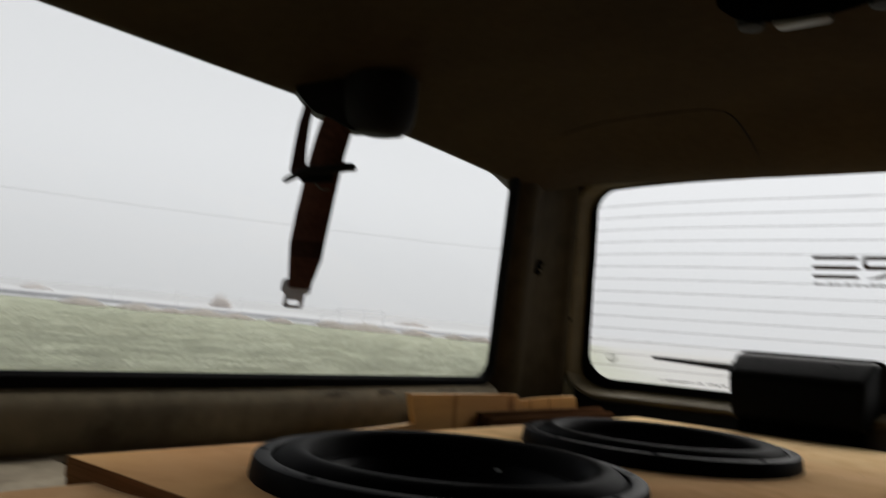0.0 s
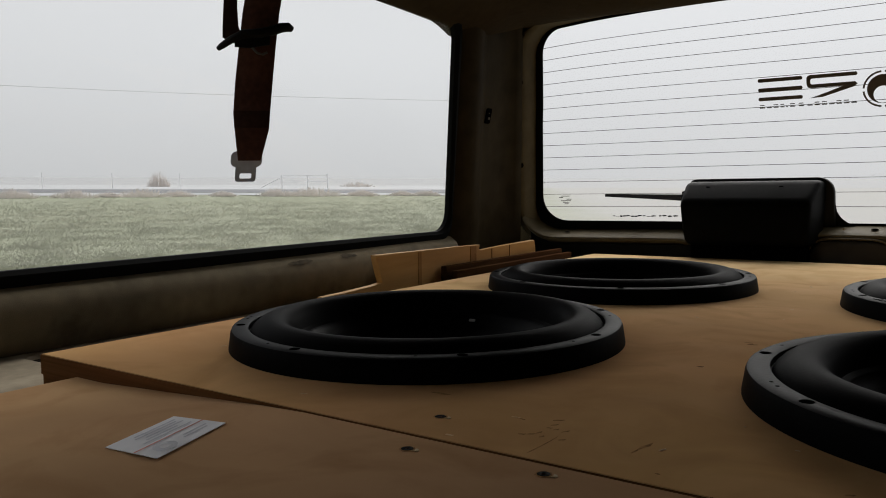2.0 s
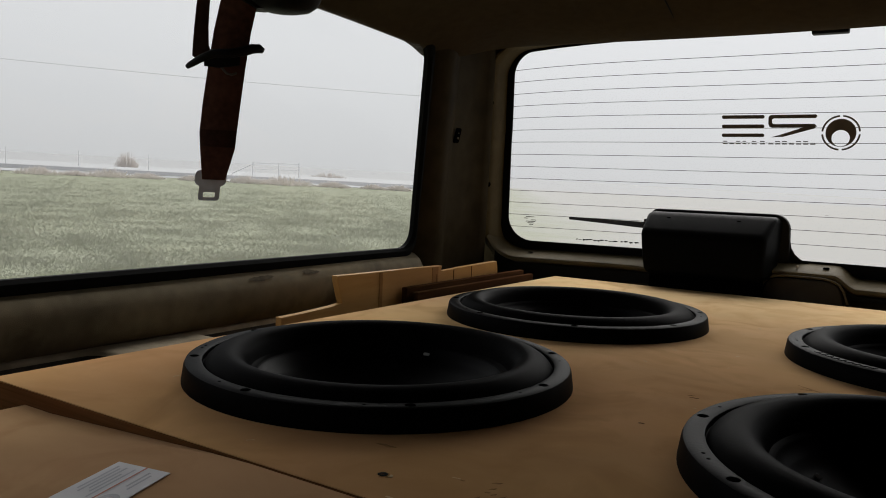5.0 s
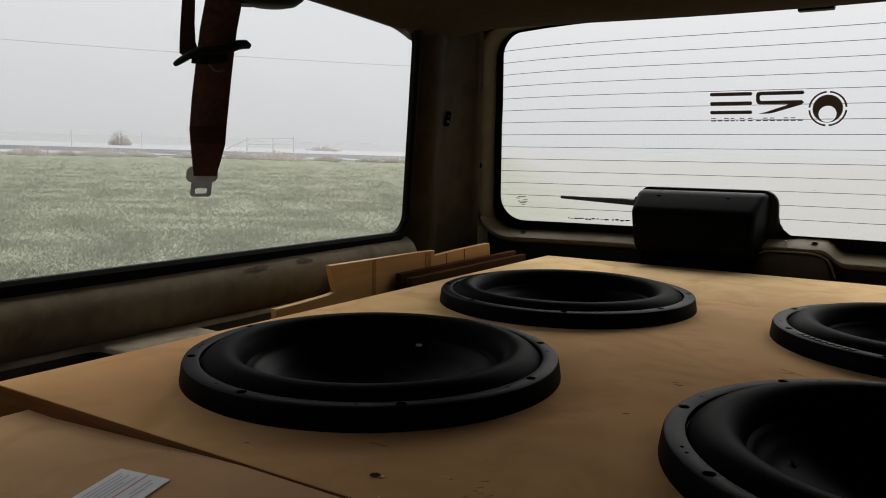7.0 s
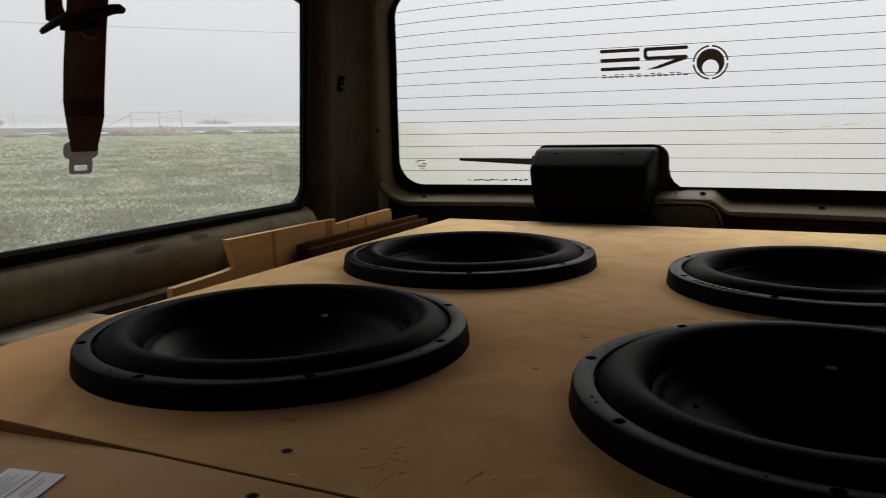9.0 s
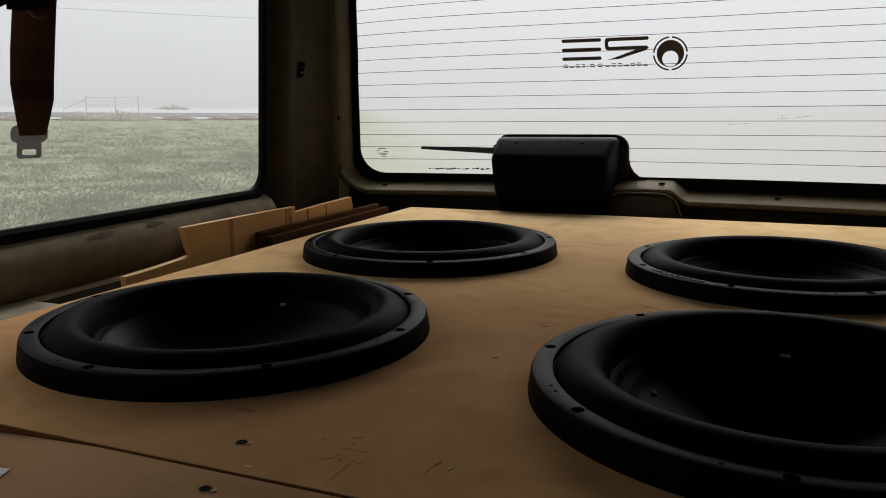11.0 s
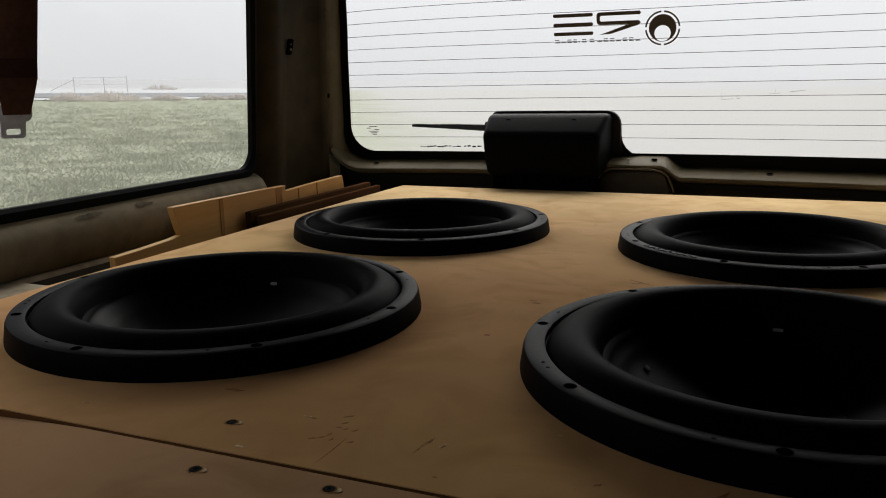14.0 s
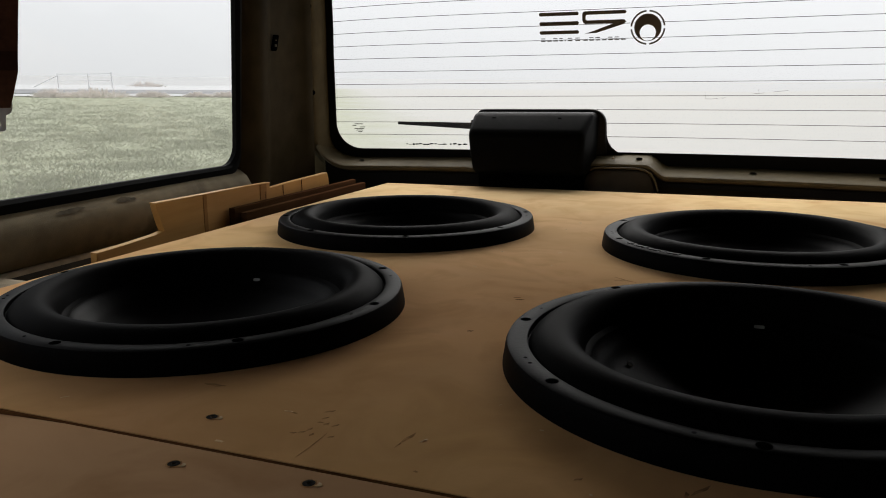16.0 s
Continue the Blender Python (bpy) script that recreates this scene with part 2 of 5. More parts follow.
M_FRIT = mat("black_frit", (0.004, 0.004, 0.004), 0.8, var=0.1, spec=0.1)
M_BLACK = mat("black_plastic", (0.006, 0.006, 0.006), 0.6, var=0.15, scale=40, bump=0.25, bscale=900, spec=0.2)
M_COVER = mat("motor_cover_plastic", (0.0030, 0.0030, 0.0028), 0.5, var=0.15, scale=40, bump=0.2, bscale=900, spec=0.025)
M_BELT = mat("maroon_webbing", (0.115, 0.052, 0.036), 0.85, var=0.18, scale=120, bump=0.4, bscale=1500, spec=0.1)
M_BELT2 = mat("dark_webbing", (0.065, 0.032, 0.024), 0.85, var=0.18, scale=120, bump=0.4, bscale=1500, spec=0.05)
M_STEEL = mat("worn_steel", (0.66, 0.71, 0.82), 0.35, var=0.12, scale=60)
M_PAPER = mat("white_paper", (0.90, 0.885, 0.90), 0.7, var=0.03, scale=50, spec=0.2)
M_INKGREY = mat("grey_print", (0.66, 0.65, 0.69), 0.7, var=0.1)
M_INKRED = mat("red_print", (0.70, 0.28, 0.22), 0.7, var=0.1)
M_DECAL = mat("brown_vinyl", (0.10, 0.078, 0.062), 0.55, var=0.1)
M_LINE = mat("defroster_line", (0.05, 0.035, 0.025), 0.6, var=0.1)
M_TAG = mat("pale_fleck", (0.75, 0.55, 0.30), 0.7, var=0.15)
M_SMEAR = mat("grey_smear", (0.30, 0.30, 0.29), 0.9, var=0.3)
M_PINE_DARK = wood_mat("pine_stain", (0.30, 0.145, 0.042), (0.38, 0.20, 0.065), (8.0, 1.0, 8.0), 5.0, spec=0.1)
M_MARK = mat("gouge_brown", (0.12, 0.058, 0.024), 0.9, var=0.3, spec=0.0)
M_SCUFFED = mat("rubbed_brown", (0.50, 0.285, 0.128), 0.9, var=0.35, scale=120, spec=0.0)
M_SCREW = mat("dark_screw", (0.008, 0.0055, 0.004), 0.7, var=0.3, spec=0.03)
M_LENS = mat("lamp_lens", (0.10, 0.09, 0.08), 0.4, var=0.05)
M_GLASS = glass_mat("side_glass", 0.02, 0.012)
M_REAR = glass_mat("misted_rear_glass", 0.006, 0.008)
# Far snow's grey matches the horizon sky: fog put into its colour.
M_SNOWFAR = mat("fog_toned_snow", (0.398, 0.401, 0.406), 0.8, var=0.02, scale=0.2, spec=0.05)
M_SNOW = mat("snow", (0.455, 0.460, 0.468), 0.8, var=0.03, scale=2, spec=0.1)
M_ROAD = mat("wet_asphalt", (0.185, 0.190, 0.20), 0.7, var=0.1, scale=3, spec=0.1)
# Twigs, far timber and wire get pale colours in place of fog.
M_PALEBUSH = mat("fog_pale_twigs", (0.74, 0.69, 0.655), 0.9, var=0.08, scale=20, spec=0.1)
M_FARWOOD = mat("fog_pale_timber", (0.74, 0.74, 0.75), 0.9, var=0.05, spec=0.1)
M_WIRE = mat("fog_pale_wire", (0.62, 0.62, 0.63), 0.8, var=0.05)


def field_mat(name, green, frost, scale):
    """Frosted field, paling behind the vehicle to snow toned like the fog."""
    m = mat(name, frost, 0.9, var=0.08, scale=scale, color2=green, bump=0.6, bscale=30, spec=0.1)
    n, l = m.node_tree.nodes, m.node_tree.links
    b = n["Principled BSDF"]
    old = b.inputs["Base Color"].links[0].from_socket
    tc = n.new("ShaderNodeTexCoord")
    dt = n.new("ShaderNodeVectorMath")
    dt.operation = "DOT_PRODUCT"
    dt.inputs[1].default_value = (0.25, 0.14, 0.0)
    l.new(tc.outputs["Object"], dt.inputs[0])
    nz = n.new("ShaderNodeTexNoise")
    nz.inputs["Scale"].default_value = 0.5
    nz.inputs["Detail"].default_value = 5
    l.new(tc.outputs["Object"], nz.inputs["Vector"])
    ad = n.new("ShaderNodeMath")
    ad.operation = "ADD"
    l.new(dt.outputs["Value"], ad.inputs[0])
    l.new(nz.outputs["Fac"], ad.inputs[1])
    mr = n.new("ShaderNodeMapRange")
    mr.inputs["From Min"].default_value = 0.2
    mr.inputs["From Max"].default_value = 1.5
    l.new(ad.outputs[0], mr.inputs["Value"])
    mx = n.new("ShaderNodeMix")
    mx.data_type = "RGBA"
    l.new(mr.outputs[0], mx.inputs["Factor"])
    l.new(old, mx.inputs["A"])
    # Haze behind the vehicle painted into the ground colour.
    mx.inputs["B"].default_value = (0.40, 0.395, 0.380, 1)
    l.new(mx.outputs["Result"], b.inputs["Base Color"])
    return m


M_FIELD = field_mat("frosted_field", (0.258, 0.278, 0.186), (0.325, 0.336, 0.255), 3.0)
M_GRASS = bpy.data.materials.new("frosted_grass")
M_GRASS.use_nodes = True
_n, _l = M_GRASS.node_tree.nodes, M_GRASS.node_tree.links
_geo = _n.new("ShaderNodeNewGeometry")
_rmp = _n.new("ShaderNodeValToRGB")
_rmp.color_ramp.elements[0].color = (0.282, 0.310, 0.210, 1)
_rmp.color_ramp.elements[1].color = (0.372, 0.378, 0.300, 1)
_e = _rmp.color_ramp.elements.new(0.42)
_e.color = (0.335, 0.350, 0.260, 1)
_tc = _n.new("ShaderNodeTexCoord")
_pn = _n.new("ShaderNodeTexNoise")
_pn.inputs["Scale"].default_value = 5.5
_pn.inputs["Detail"].default_value = 5
_l.new(_tc.outputs["Object"], _pn.inputs["Vector"])
_pm = _n.new("ShaderNodeMapRange")
_pm.inputs["From Min"].default_value = 0.3
_pm.inputs["From Max"].default_value = 0.7
_l.new(_pn.outputs["Fac"], _pm.inputs["Value"])
_mx = _n.new("ShaderNodeMix")
_mx.inputs["Factor"].default_value = 0.84
_l.new(_geo.outputs["Random Per Island"], _mx.inputs["A"])
_l.new(_pm.outputs[0], _mx.inputs["B"])
_l.new(_mx.outputs["Result"], _rmp.inputs[0])
_l.new(_rmp.outputs[0], _n["Principled BSDF"].inputs["Base Color"])
_n["Principled BSDF"].inputs["Roughness"].default_value = 0.8
_up = _n.new("ShaderNodeCombineXYZ")
_up.inputs[2].default_value = 1.0
_l.new(_up.outputs[0], _n["Principled BSDF"].inputs["Normal"])
_n["Principled BSDF"].inputs["Specular IOR Level"].default_value = 0.1
_tl = _n.new("ShaderNodeBsdfTranslucent")
_l.new(_rmp.outputs[0], _tl.inputs["Color"])
_ms = _n.new("ShaderNodeMixShader")
_l.new(_n["Principled BSDF"].outputs[0], _ms.inputs[1])
_l.new(_tl.outputs[0], _ms.inputs[2])
_ms.inputs[0].default_value = 0.25
_l.new(_ms.outputs[0], _n["Material Output"].inputs["Surface"])


# ---------- mesh helpers ----------
def finish(name, bm, material, smooth=True, angle=35.0):
    bmesh.ops.recalc_face_normals(bm, faces=bm.faces)
    me = bpy.data.meshes.new(name)
    bm.to_mesh(me)
    bm.free()
    me.materials.append(material)
    if smooth:
        me.shade_smooth()
        me.set_sharp_from_angle(angle=radians(angle))
    return me


def thing(name, base, label, category, group="", kind="", rz=0.0):
    """An Empty at the base of a thing, given in box coordinates."""
    ob = new(name)
    ob.empty_display_size = 0.05
    ob.matrix_basis = pose(base[0], base[1], base[2] + H, 0, 0, rz)
    return tagged(ob, label, category, group, kind)


def part(name, bm, material, parent, label="", local=False, smooth=True, angle=35.0):
    """Links a bmesh as one mesh under a thing or part. Box coordinates, or the thing's own if local."""
    if not local:
        top = parent
        off = Vector((0, 0, H))
        inv = Matrix.Identity(4)
        chain = []
        while top is not None:
            chain.append(top.matrix_basis)
            top = top.parent
        m = Matrix.Identity(4)
        for c in reversed(chain):
            m = m @ c
        bmesh.ops.transform(bm, matrix=m.inverted() @ Matrix.Translation(off), verts=bm.verts)
    ob = new(name, finish(name, bm, material, smooth, angle))
    ob.parent = parent
    return tagged(ob, label)


def solid(name, bm, material, label="", category="", kind="", smooth=True, angle=35.0, group=""):
    """A top-level mesh, in box coordinates."""
    ob = new(name, finish(name, bm, material, smooth, angle))
    ob.location = (0, 0, H)
    return tagged(ob, label, category, group, kind)


def box(x0, x1, y0, y1, z0, z1, bevel=0.0, seg=2, bm=None):
    b = bmesh.new()
    r = bmesh.ops.create_cube(b, size=1.0)
    for v in b.verts:
        v.co = Vector((x0 + (v.co.x + 0.5) * (x1 - x0), y0 + (v.co.y + 0.5) * (y1 - y0), z0 + (v.co.z + 0.5) * (z1 - z0)))
    if bevel:
        bmesh.ops.bevel(b, geom=list(b.edges), offset=bevel, segments=seg, affect="EDGES", profile=0.6)
    if bm is not None:
        join(bm, b)
        return bm
    return b


def join(a, b):
    """Moves the faces of b into a."""
    me = bpy.data.meshes.new("tmp")
    b.to_mesh(me)
    b.free()
    a.from_mesh(me)
    bpy.data.meshes.remove(me)
    return a


def lathe(profile, seg=96, a0=0.0, a1=360.0, center=(0, 0, 0)):
    """Turns (r, z) pairs about z."""
    b = bmesh.new()
    closed = abs(a1 - a0) >= 359.9
    n = seg if closed else seg + 1
    rings = []
    for r, z in profile:
        if r < 1e-6:
            rings.append([b.verts.new((center[0], center[1], center[2] + z))])
            continue
        rings.append([b.verts.new((center[0] + r * math.cos(radians(a0 + (a1 - a0) * k / seg)), center[1] + r * math.sin(radians(a0 + (a1 - a0) * k / seg)), center[2] + z)) for k in range(n)])
    for p, q in zip(rings, rings[1:]):
        for k in range(seg):
            k2 = (k + 1) % n
            if len(p) == 1 and len(q) == 1:
                continue
            if len(p) == 1:
                b.faces.new((p[0], q[k], q[k2]))
            elif len(q) == 1:
                b.faces.new((p[k], q[0], p[k2]))
            else:
                b.faces.new((p[k], q[k], q[k2], p[k2]))
    return b


def loft(rows, closed_u=False, closed_v=False, cap=False):
    """A skin over rows of points."""
    b = bmesh.new()
    vs = [[b.verts.new(p) for p in row] for row in rows]
    nv, nu = len(vs), len(vs[0])
    for i in range(nv if closed_v else nv - 1):
        for k in range(nu if closed_u else nu - 1):
            b.faces.new((vs[i][k], vs[i][(k + 1) % nu], vs[(i + 1) % nv][(k + 1) % nu], vs[(i + 1) % nv][k]))
    if cap:
        b.faces.new(vs[0])
        b.faces.new(list(reversed(vs[-1])))
    return b


def rrect(u0, u1, v0, v1, r, n=8):
    """Rounded rectangle, anticlockwise from the lower right corner; r may be four radii (br, tr, tl, bl)."""
    r = (r,) * 4 if isinstance(r, (int, float)) else r
    pts = []
    for (cu, cv, a), q in zip(((u1 - r[0], v0 + r[0], -90), (u1 - r[1], v1 - r[1], 0), (u0 + r[2], v1 - r[2], 90), (u0 + r[3], v0 + r[3], 180)), r):
        for k in range(n + 1):
            t = radians(a + 90 * k / n)
            pts.append((cu + q * math.cos(t), cv + q * math.sin(t)))
    return pts


def tube(points, radius, seg=8):
    """A round rod along points; radius a number or one for each point."""
    pts = [Vector(p) for p in points]
    rad = [radius] * len(pts) if isinstance(radius, (int, float)) else radius
    rows = []
    for i, p in enumerate(pts):
        d = (pts[min(i + 1, len(pts) - 1)] - pts[max(i - 1, 0)]).normalized()
        a = d.orthogonal().normalized() if i == 0 else (rows_a - d * rows_a.dot(d)).normalized()
        rows_a = a
        c = d.cross(a)
        rows.append([p + rad[i] * (math.cos(2 * math.pi * k / seg) * a + math.sin(2 * math.pi * k / seg) * c) for k in range(seg)])
    return loft(rows, closed_u=True, cap=True)


def strap(centers, wide, half, thick):
    """A flat strap: centres down its length, its wide direction(s), half width(s)."""
    rows = []
    c = [Vector(p) for p in centers]
    for i, p in enumerate(c):
        w = Vector(wide[i] if isinstance(wide, list) else wide).normalized()
        h = half[i] if isinstance(half, list) else half
        d = (c[min(i + 1, len(c) - 1)] - c[max(i - 1, 0)]).normalized()
        nrm = d.cross(w).normalized() * thick / 2
        rows.append([p - w * h - nrm * 0.4, p - w * h * 0.96 - nrm, p + w * h * 0.96 - nrm, p + w * h - nrm * 0.4, p + w * h + nrm * 0.4, p + w * h * 0.96 + nrm, p - w * h * 0.96 + nrm, p - w * h + nrm * 0.4])
    return loft(rows, closed_u=True, cap=True)


def prism(outline, to3, thick):
    """A flat plate from a 2D outline; to3(u, v, w) gives the place."""
    rows = [[to3(u, v, w) for u, v in outline] for w in (0.0, thick)]
    return loft(rows, closed_u=True, cap=True)


def plate(outline, to3, thick, bev):
    """A plate whose front edge is rounded over."""
    cu = sum(p[0] for p in outline) / len(outline)
    cv = sum(p[1] for p in outline) / len(outline)
    rows = []
    for w, s in ((0, 0), (thick - bev, 0), (thick - 0.3 * bev, 0.3 * bev), (thick, bev)):
        row = []
        for u, v in outline:
            d = math.hypot(u - cu, v - cv)
            row.append(to3(u - (u - cu) / d * s, v - (v - cv) / d * s, w))
        rows.append(row)
    return loft(rows, closed_u=True, cap=True)


# ---------- the vehicle's shell ----------
CX = 0.53          # middle of the vehicle


def side_x(z):
    """The inner face of the left side, which leans in towards the roof."""
    return -0.22 + 0.22 * (z - 0.05)


def gate_y(x, z):
    """The inner face of the rear glass."""
    return 0.125 - 0.25 * (z - 0.1) - 0.12 * (x - CX) ** 2


def side_wall(name, sign, label):
    """Side of the body with a window opening right through it."""
    n = 10
    rise = lambda u, v: v + (0.027 * (-0.3 - u) if v > 0.3 and u < -0.3 else 0.0)
    win = [(u - 0.22 * (v - 0.06) * (1 if u > -1 else 0), rise(u, v)) for u, v in rrect(-2.40, -0.270, 0.062, 0.482, (0.040, 0.045, 0.06, 0.05), n)]
    hole = [(u - 0.22 * (v - 0.06) * (1 if u > -1 else 0), min(0.552, rise(u, v))) for u, v in rrect(-2.46, -0.050, 0.034, 0.512, (0.040, 0.045, 0.06, 0.05), n)]
    out = rrect(-3.3, -0.005, -0.62, 0.56, 0.004, n)

    def p(u, v, w):
        x = side_x(max(v, -0.1)) - 0.045 - w
        return (x if sign < 0 else 2 * CX - x, u, v)
    rows = [[p(u, v, 0.0) for u, v in hole], [p(u, v, 0.0) for u, v in out], [p(u, v, 0.05) for u, v in out], [p(u, v, 0.05) for u, v in hole]]
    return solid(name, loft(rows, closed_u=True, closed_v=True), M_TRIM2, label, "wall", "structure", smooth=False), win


wall_left, WIN = side_wall("wall_left", -1, "taupe plastic-lined side of the vehicle with a window")
# Unseen side, built without its window so the right stays dark.
solid("wall_right", loft([[(2 * CX - side_x(z) + o, y, z) for z in (-0.62, -0.1, 0.05, 0.3, 0.56)] for y, o in ((-3.3, 0.0), (-0.10, 0.0), (-0.10, 0.06), (-3.3, 0.06))], closed_v=True), M_TRIM2, "plain dark plastic-lined side, unseen, windowless to keep light out", "wall", "structure", smooth=False)
screen = lambda y, e: [(u, y, v) for u, v in rrect(-0.08 - e, 1.14 + e, 0.02 - e, 0.44 + e, 0.05, 6)]
front = lambda y: [(max(-0.35, min(1.41, u)), y, max(-0.62, min(0.60, v))) for u, v in rrect(-0.35, 1.41, -0.62, 0.60, 0.002, 6)]
solid("wall_front", loft([screen(-3.30, 0.0), front(-3.30), front(-3.36), screen(-3.36, 0.0)], closed_u=True, closed_v=True), M_TRIM2, "plain dark front of the cabin round the windscreen", "wall", "structure", smooth=False)
ws = thing("window_2", (CX, -3.33, 0.02), "windscreen behind the camera looking into the fog", "window", kind="structure")
wsp = part("pane", loft([screen(-3.335, 0.004), screen(-3.330, 0.004)], closed_u=True, cap=True), M_GLASS, ws, smooth=False)
wsp.visible_shadow = False
solid("floor", box(-0.35, 1.41, -3.30, 0.20, -0.66, -0.60), M_FLOOR, "dark carpeted cargo floor", "floor", "structure")


def ceil_z(x, y):
    """The headliner: domed, lowest along the sides just before the rear pillars and over the rear header."""
    s = min(1.0, abs(x - CX) / 0.66)
    d = max(0.0, min(1.0, (y + 0.40) / 0.28))
    r = max(0.0, min(1.0, (y + 0.11) / 0.12))
    if y < -0.27:
        edge = 0.477 - 0.024 * max(0.0, (y + 0.75) / 0.48) ** 1.5
    else:
        edge = 0.453 + 0.072 * ((y + 0.27) / 0.27)
    dome = edge + (0.556 - edge) * (1 - s ** 5)
    lip = d * d * (3 - 2 * d) * (1 - 0.85 * r * r * (3 - 2 * r))
    return dome - max(0.0, dome - 0.491 - 0.035 * (x - CX) ** 2) * lip


rows = []
for j in range(49):
    y = -3.30 + 3.31 * (j / 48) ** 0.45
    hw = 0.664 if y < -0.42 else 0.664 + 0.036 * min(1.0, (y + 0.42) / 0.10)
    xs = [CX - hw + (hw + 0.72) * i / 60 for i in range(61)]
    rows.append([(x, y, ceil_z(x, y)) for x in xs])
for j in range(49):
    y = rows[48 - j][0][1]
    rows.append([(CX + 0.74 * (2 * i / 60 - 1), y, 0.62) for i in range(61)])
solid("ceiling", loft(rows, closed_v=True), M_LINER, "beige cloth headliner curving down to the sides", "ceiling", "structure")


# window on the left with its rubber seal
def side_window(name, sign, label):
    w = thing(name, (side_x(0.05) if sign < 0 else 2 * CX - side_x(0.05), -1.1, 0.045), label, "window", kind="structure")

    def p(u, v, d):
        x = side_x(v) - d
        return (x if sign < 0 else 2 * CX - x, u, v)
    cu, cv = -1.335, 0.265

    def inset(s):
        return [(u - math.copysign(min(abs(u - cu), s), u - cu), v - math.copysign(min(abs(v - cv), s * 0.9), v - cv)) for u, v in WIN]
    def grow(e, lo):
        return [(u + math.copysign(min(abs(u - cu), e), u - cu), v + math.copysign(min(abs(v - cv), lo if v < cv else e), v - cv)) for u, v in WIN]
    part("window_seal", loft([[p(u, v, 0.006) for u, v in WIN], [p(u, v, -0.004) for u, v in WIN], [p(u, v, -0.010) for u, v in grow(0.006, 0.006)], [p(u, v, -0.010) for u, v in grow(0.012, 0.018)], [p(u, v, 0.0) for u, v in grow(0.020, 0.030)], [p(u, v, 0.02) for u, v in grow(0.030, 0.034)]], closed_u=True), M_SEAL, w, "black rubber seal")
    g = part("pane", prism(inset(-0.004), lambda u, v, d: p(u, v, 0.002 + d), 0.003), M_GLASS, w, "clear tinted-free glass", smooth=False)
    g.visible_shadow = False
    return w


side_window("window_1", -1, "fixed side window looking on to a frosted field")


# ---------- left side panel: sill, ledge with pockets ----------
panel = thing("side_trim_panel", (-0.2, -0.9, -0.20), "taupe plastic quarter panel with dark-marked sill and pale ledge", "trim panel", kind="structure")
sec = [(-0.262, 0.043), (-0.236, 0.046), (-0.217, 0.043), (-0.202, 0.034), (-0.192, 0.018), (-0.190, 0.000), (-0.195, -0.020), (-0.204, -0.034), (-0.212, -0.040)]
rows = []
for j in range(41):
    y = -3.2 + (3.2 - 0.255) * j / 40
    up = 0.006 * max(0.0, min(1.0, (y + 0.9) / 0.5))
    rows.append([(x, y, z + up * max(0.0, z) / 0.046) for x, z in sec])
rows.append([(x - 0.01, -0.240, z + 0.002) for x, z in sec])
rows.append([(x - 0.035, -0.232, z - 0.012) for x, z in sec])
part("sill", loft(rows), M_TRIM, panel, "rounded sill with dark oval marks")


# Dark oval marks along the sill: place, half length, height on the curve.
SILL_MARKS = [(-0.715, 0.030, 0.25), (-0.598, 0.024, 0.1)]
POCKETS = [(-1.19, -1.00), (-0.865, -0.42)]
LX0, LX1, LZ = -0.214, -0.010, -0.040


def pocket_ring(a, c, inset, dz):
    return [(q[1], q[0], LZ + dz) for q in rrect(a + inset, c - inset, LX0 + inset, LX1 - inset, 0.022, 6)]


lb = bmesh.new()
ys = sorted({-3.2, -0.02, *[q for p in POCKETS for q in p]})
for a, c in zip(ys, ys[1:]):
    if (a, c) in POCKETS:
        join(lb, loft([[(q[1], q[0], LZ) for q in rrect(a, c, LX0, LX1, 0.0005, 6)]] + [pocket_ring(a, c, e, dz) for e, dz in ((0.009, 0.0), (0.012, -0.002), (0.014, -0.007))], closed_u=True))
    else:
        join(lb, loft([[(LX0, a, LZ), (LX1, a, LZ)], [(LX0, c, LZ), (LX1, c, LZ)]]))
part("ledge", lb, M_LEDGE, panel, "pale ledge with moulded pockets")
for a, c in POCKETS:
    # Lining coloured dark for the shade inside the pocket.
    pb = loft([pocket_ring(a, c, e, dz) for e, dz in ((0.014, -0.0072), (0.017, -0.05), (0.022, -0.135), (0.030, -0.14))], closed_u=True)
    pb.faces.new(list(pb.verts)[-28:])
    part("pocket", pb, M_POCKET, panel, "deep storage pocket, its inner shade put into the lining")
rng = random.Random(11)
for yc, ln, gc in SILL_MARKS:
    for _ in range(4):
        y0, l0, g0 = yc + rng.uniform(-0.5, 0.5) * ln, ln * rng.uniform(0.4, 0.75), gc + rng.uniform(-0.10, 0.10)
        wide = rng.uniform(0.10, 0.24)
        rows = []
        for j in range(9):
            f = j / 8
            h = wide * math.sin(math.pi * f) ** 0.7 * rng.uniform(0.6, 1.1) + 0.004
            y = y0 - l0 + 2 * l0 * f
            up = 0.006 * max(0.0, min(1.0, (y + 0.9) / 0.5))
            (xa, za), (xb, zb) = sec[3], sec[4]
            lift = 0.0008 + 0.0001 * _
            rows.append([(xa + (xb - xa) * g + lift, y, za + (zb - za) * g + lift + up * 0.6) for g in (g0 - h, g0, g0 + h)])
        part("sill_mark", loft(rows), M_DULLBROWN, panel, "dark oval mark")
part("lower_panel", box(-0.022, -0.010, -3.2, -0.02, -0.60, -0.041), M_TRIM, panel)

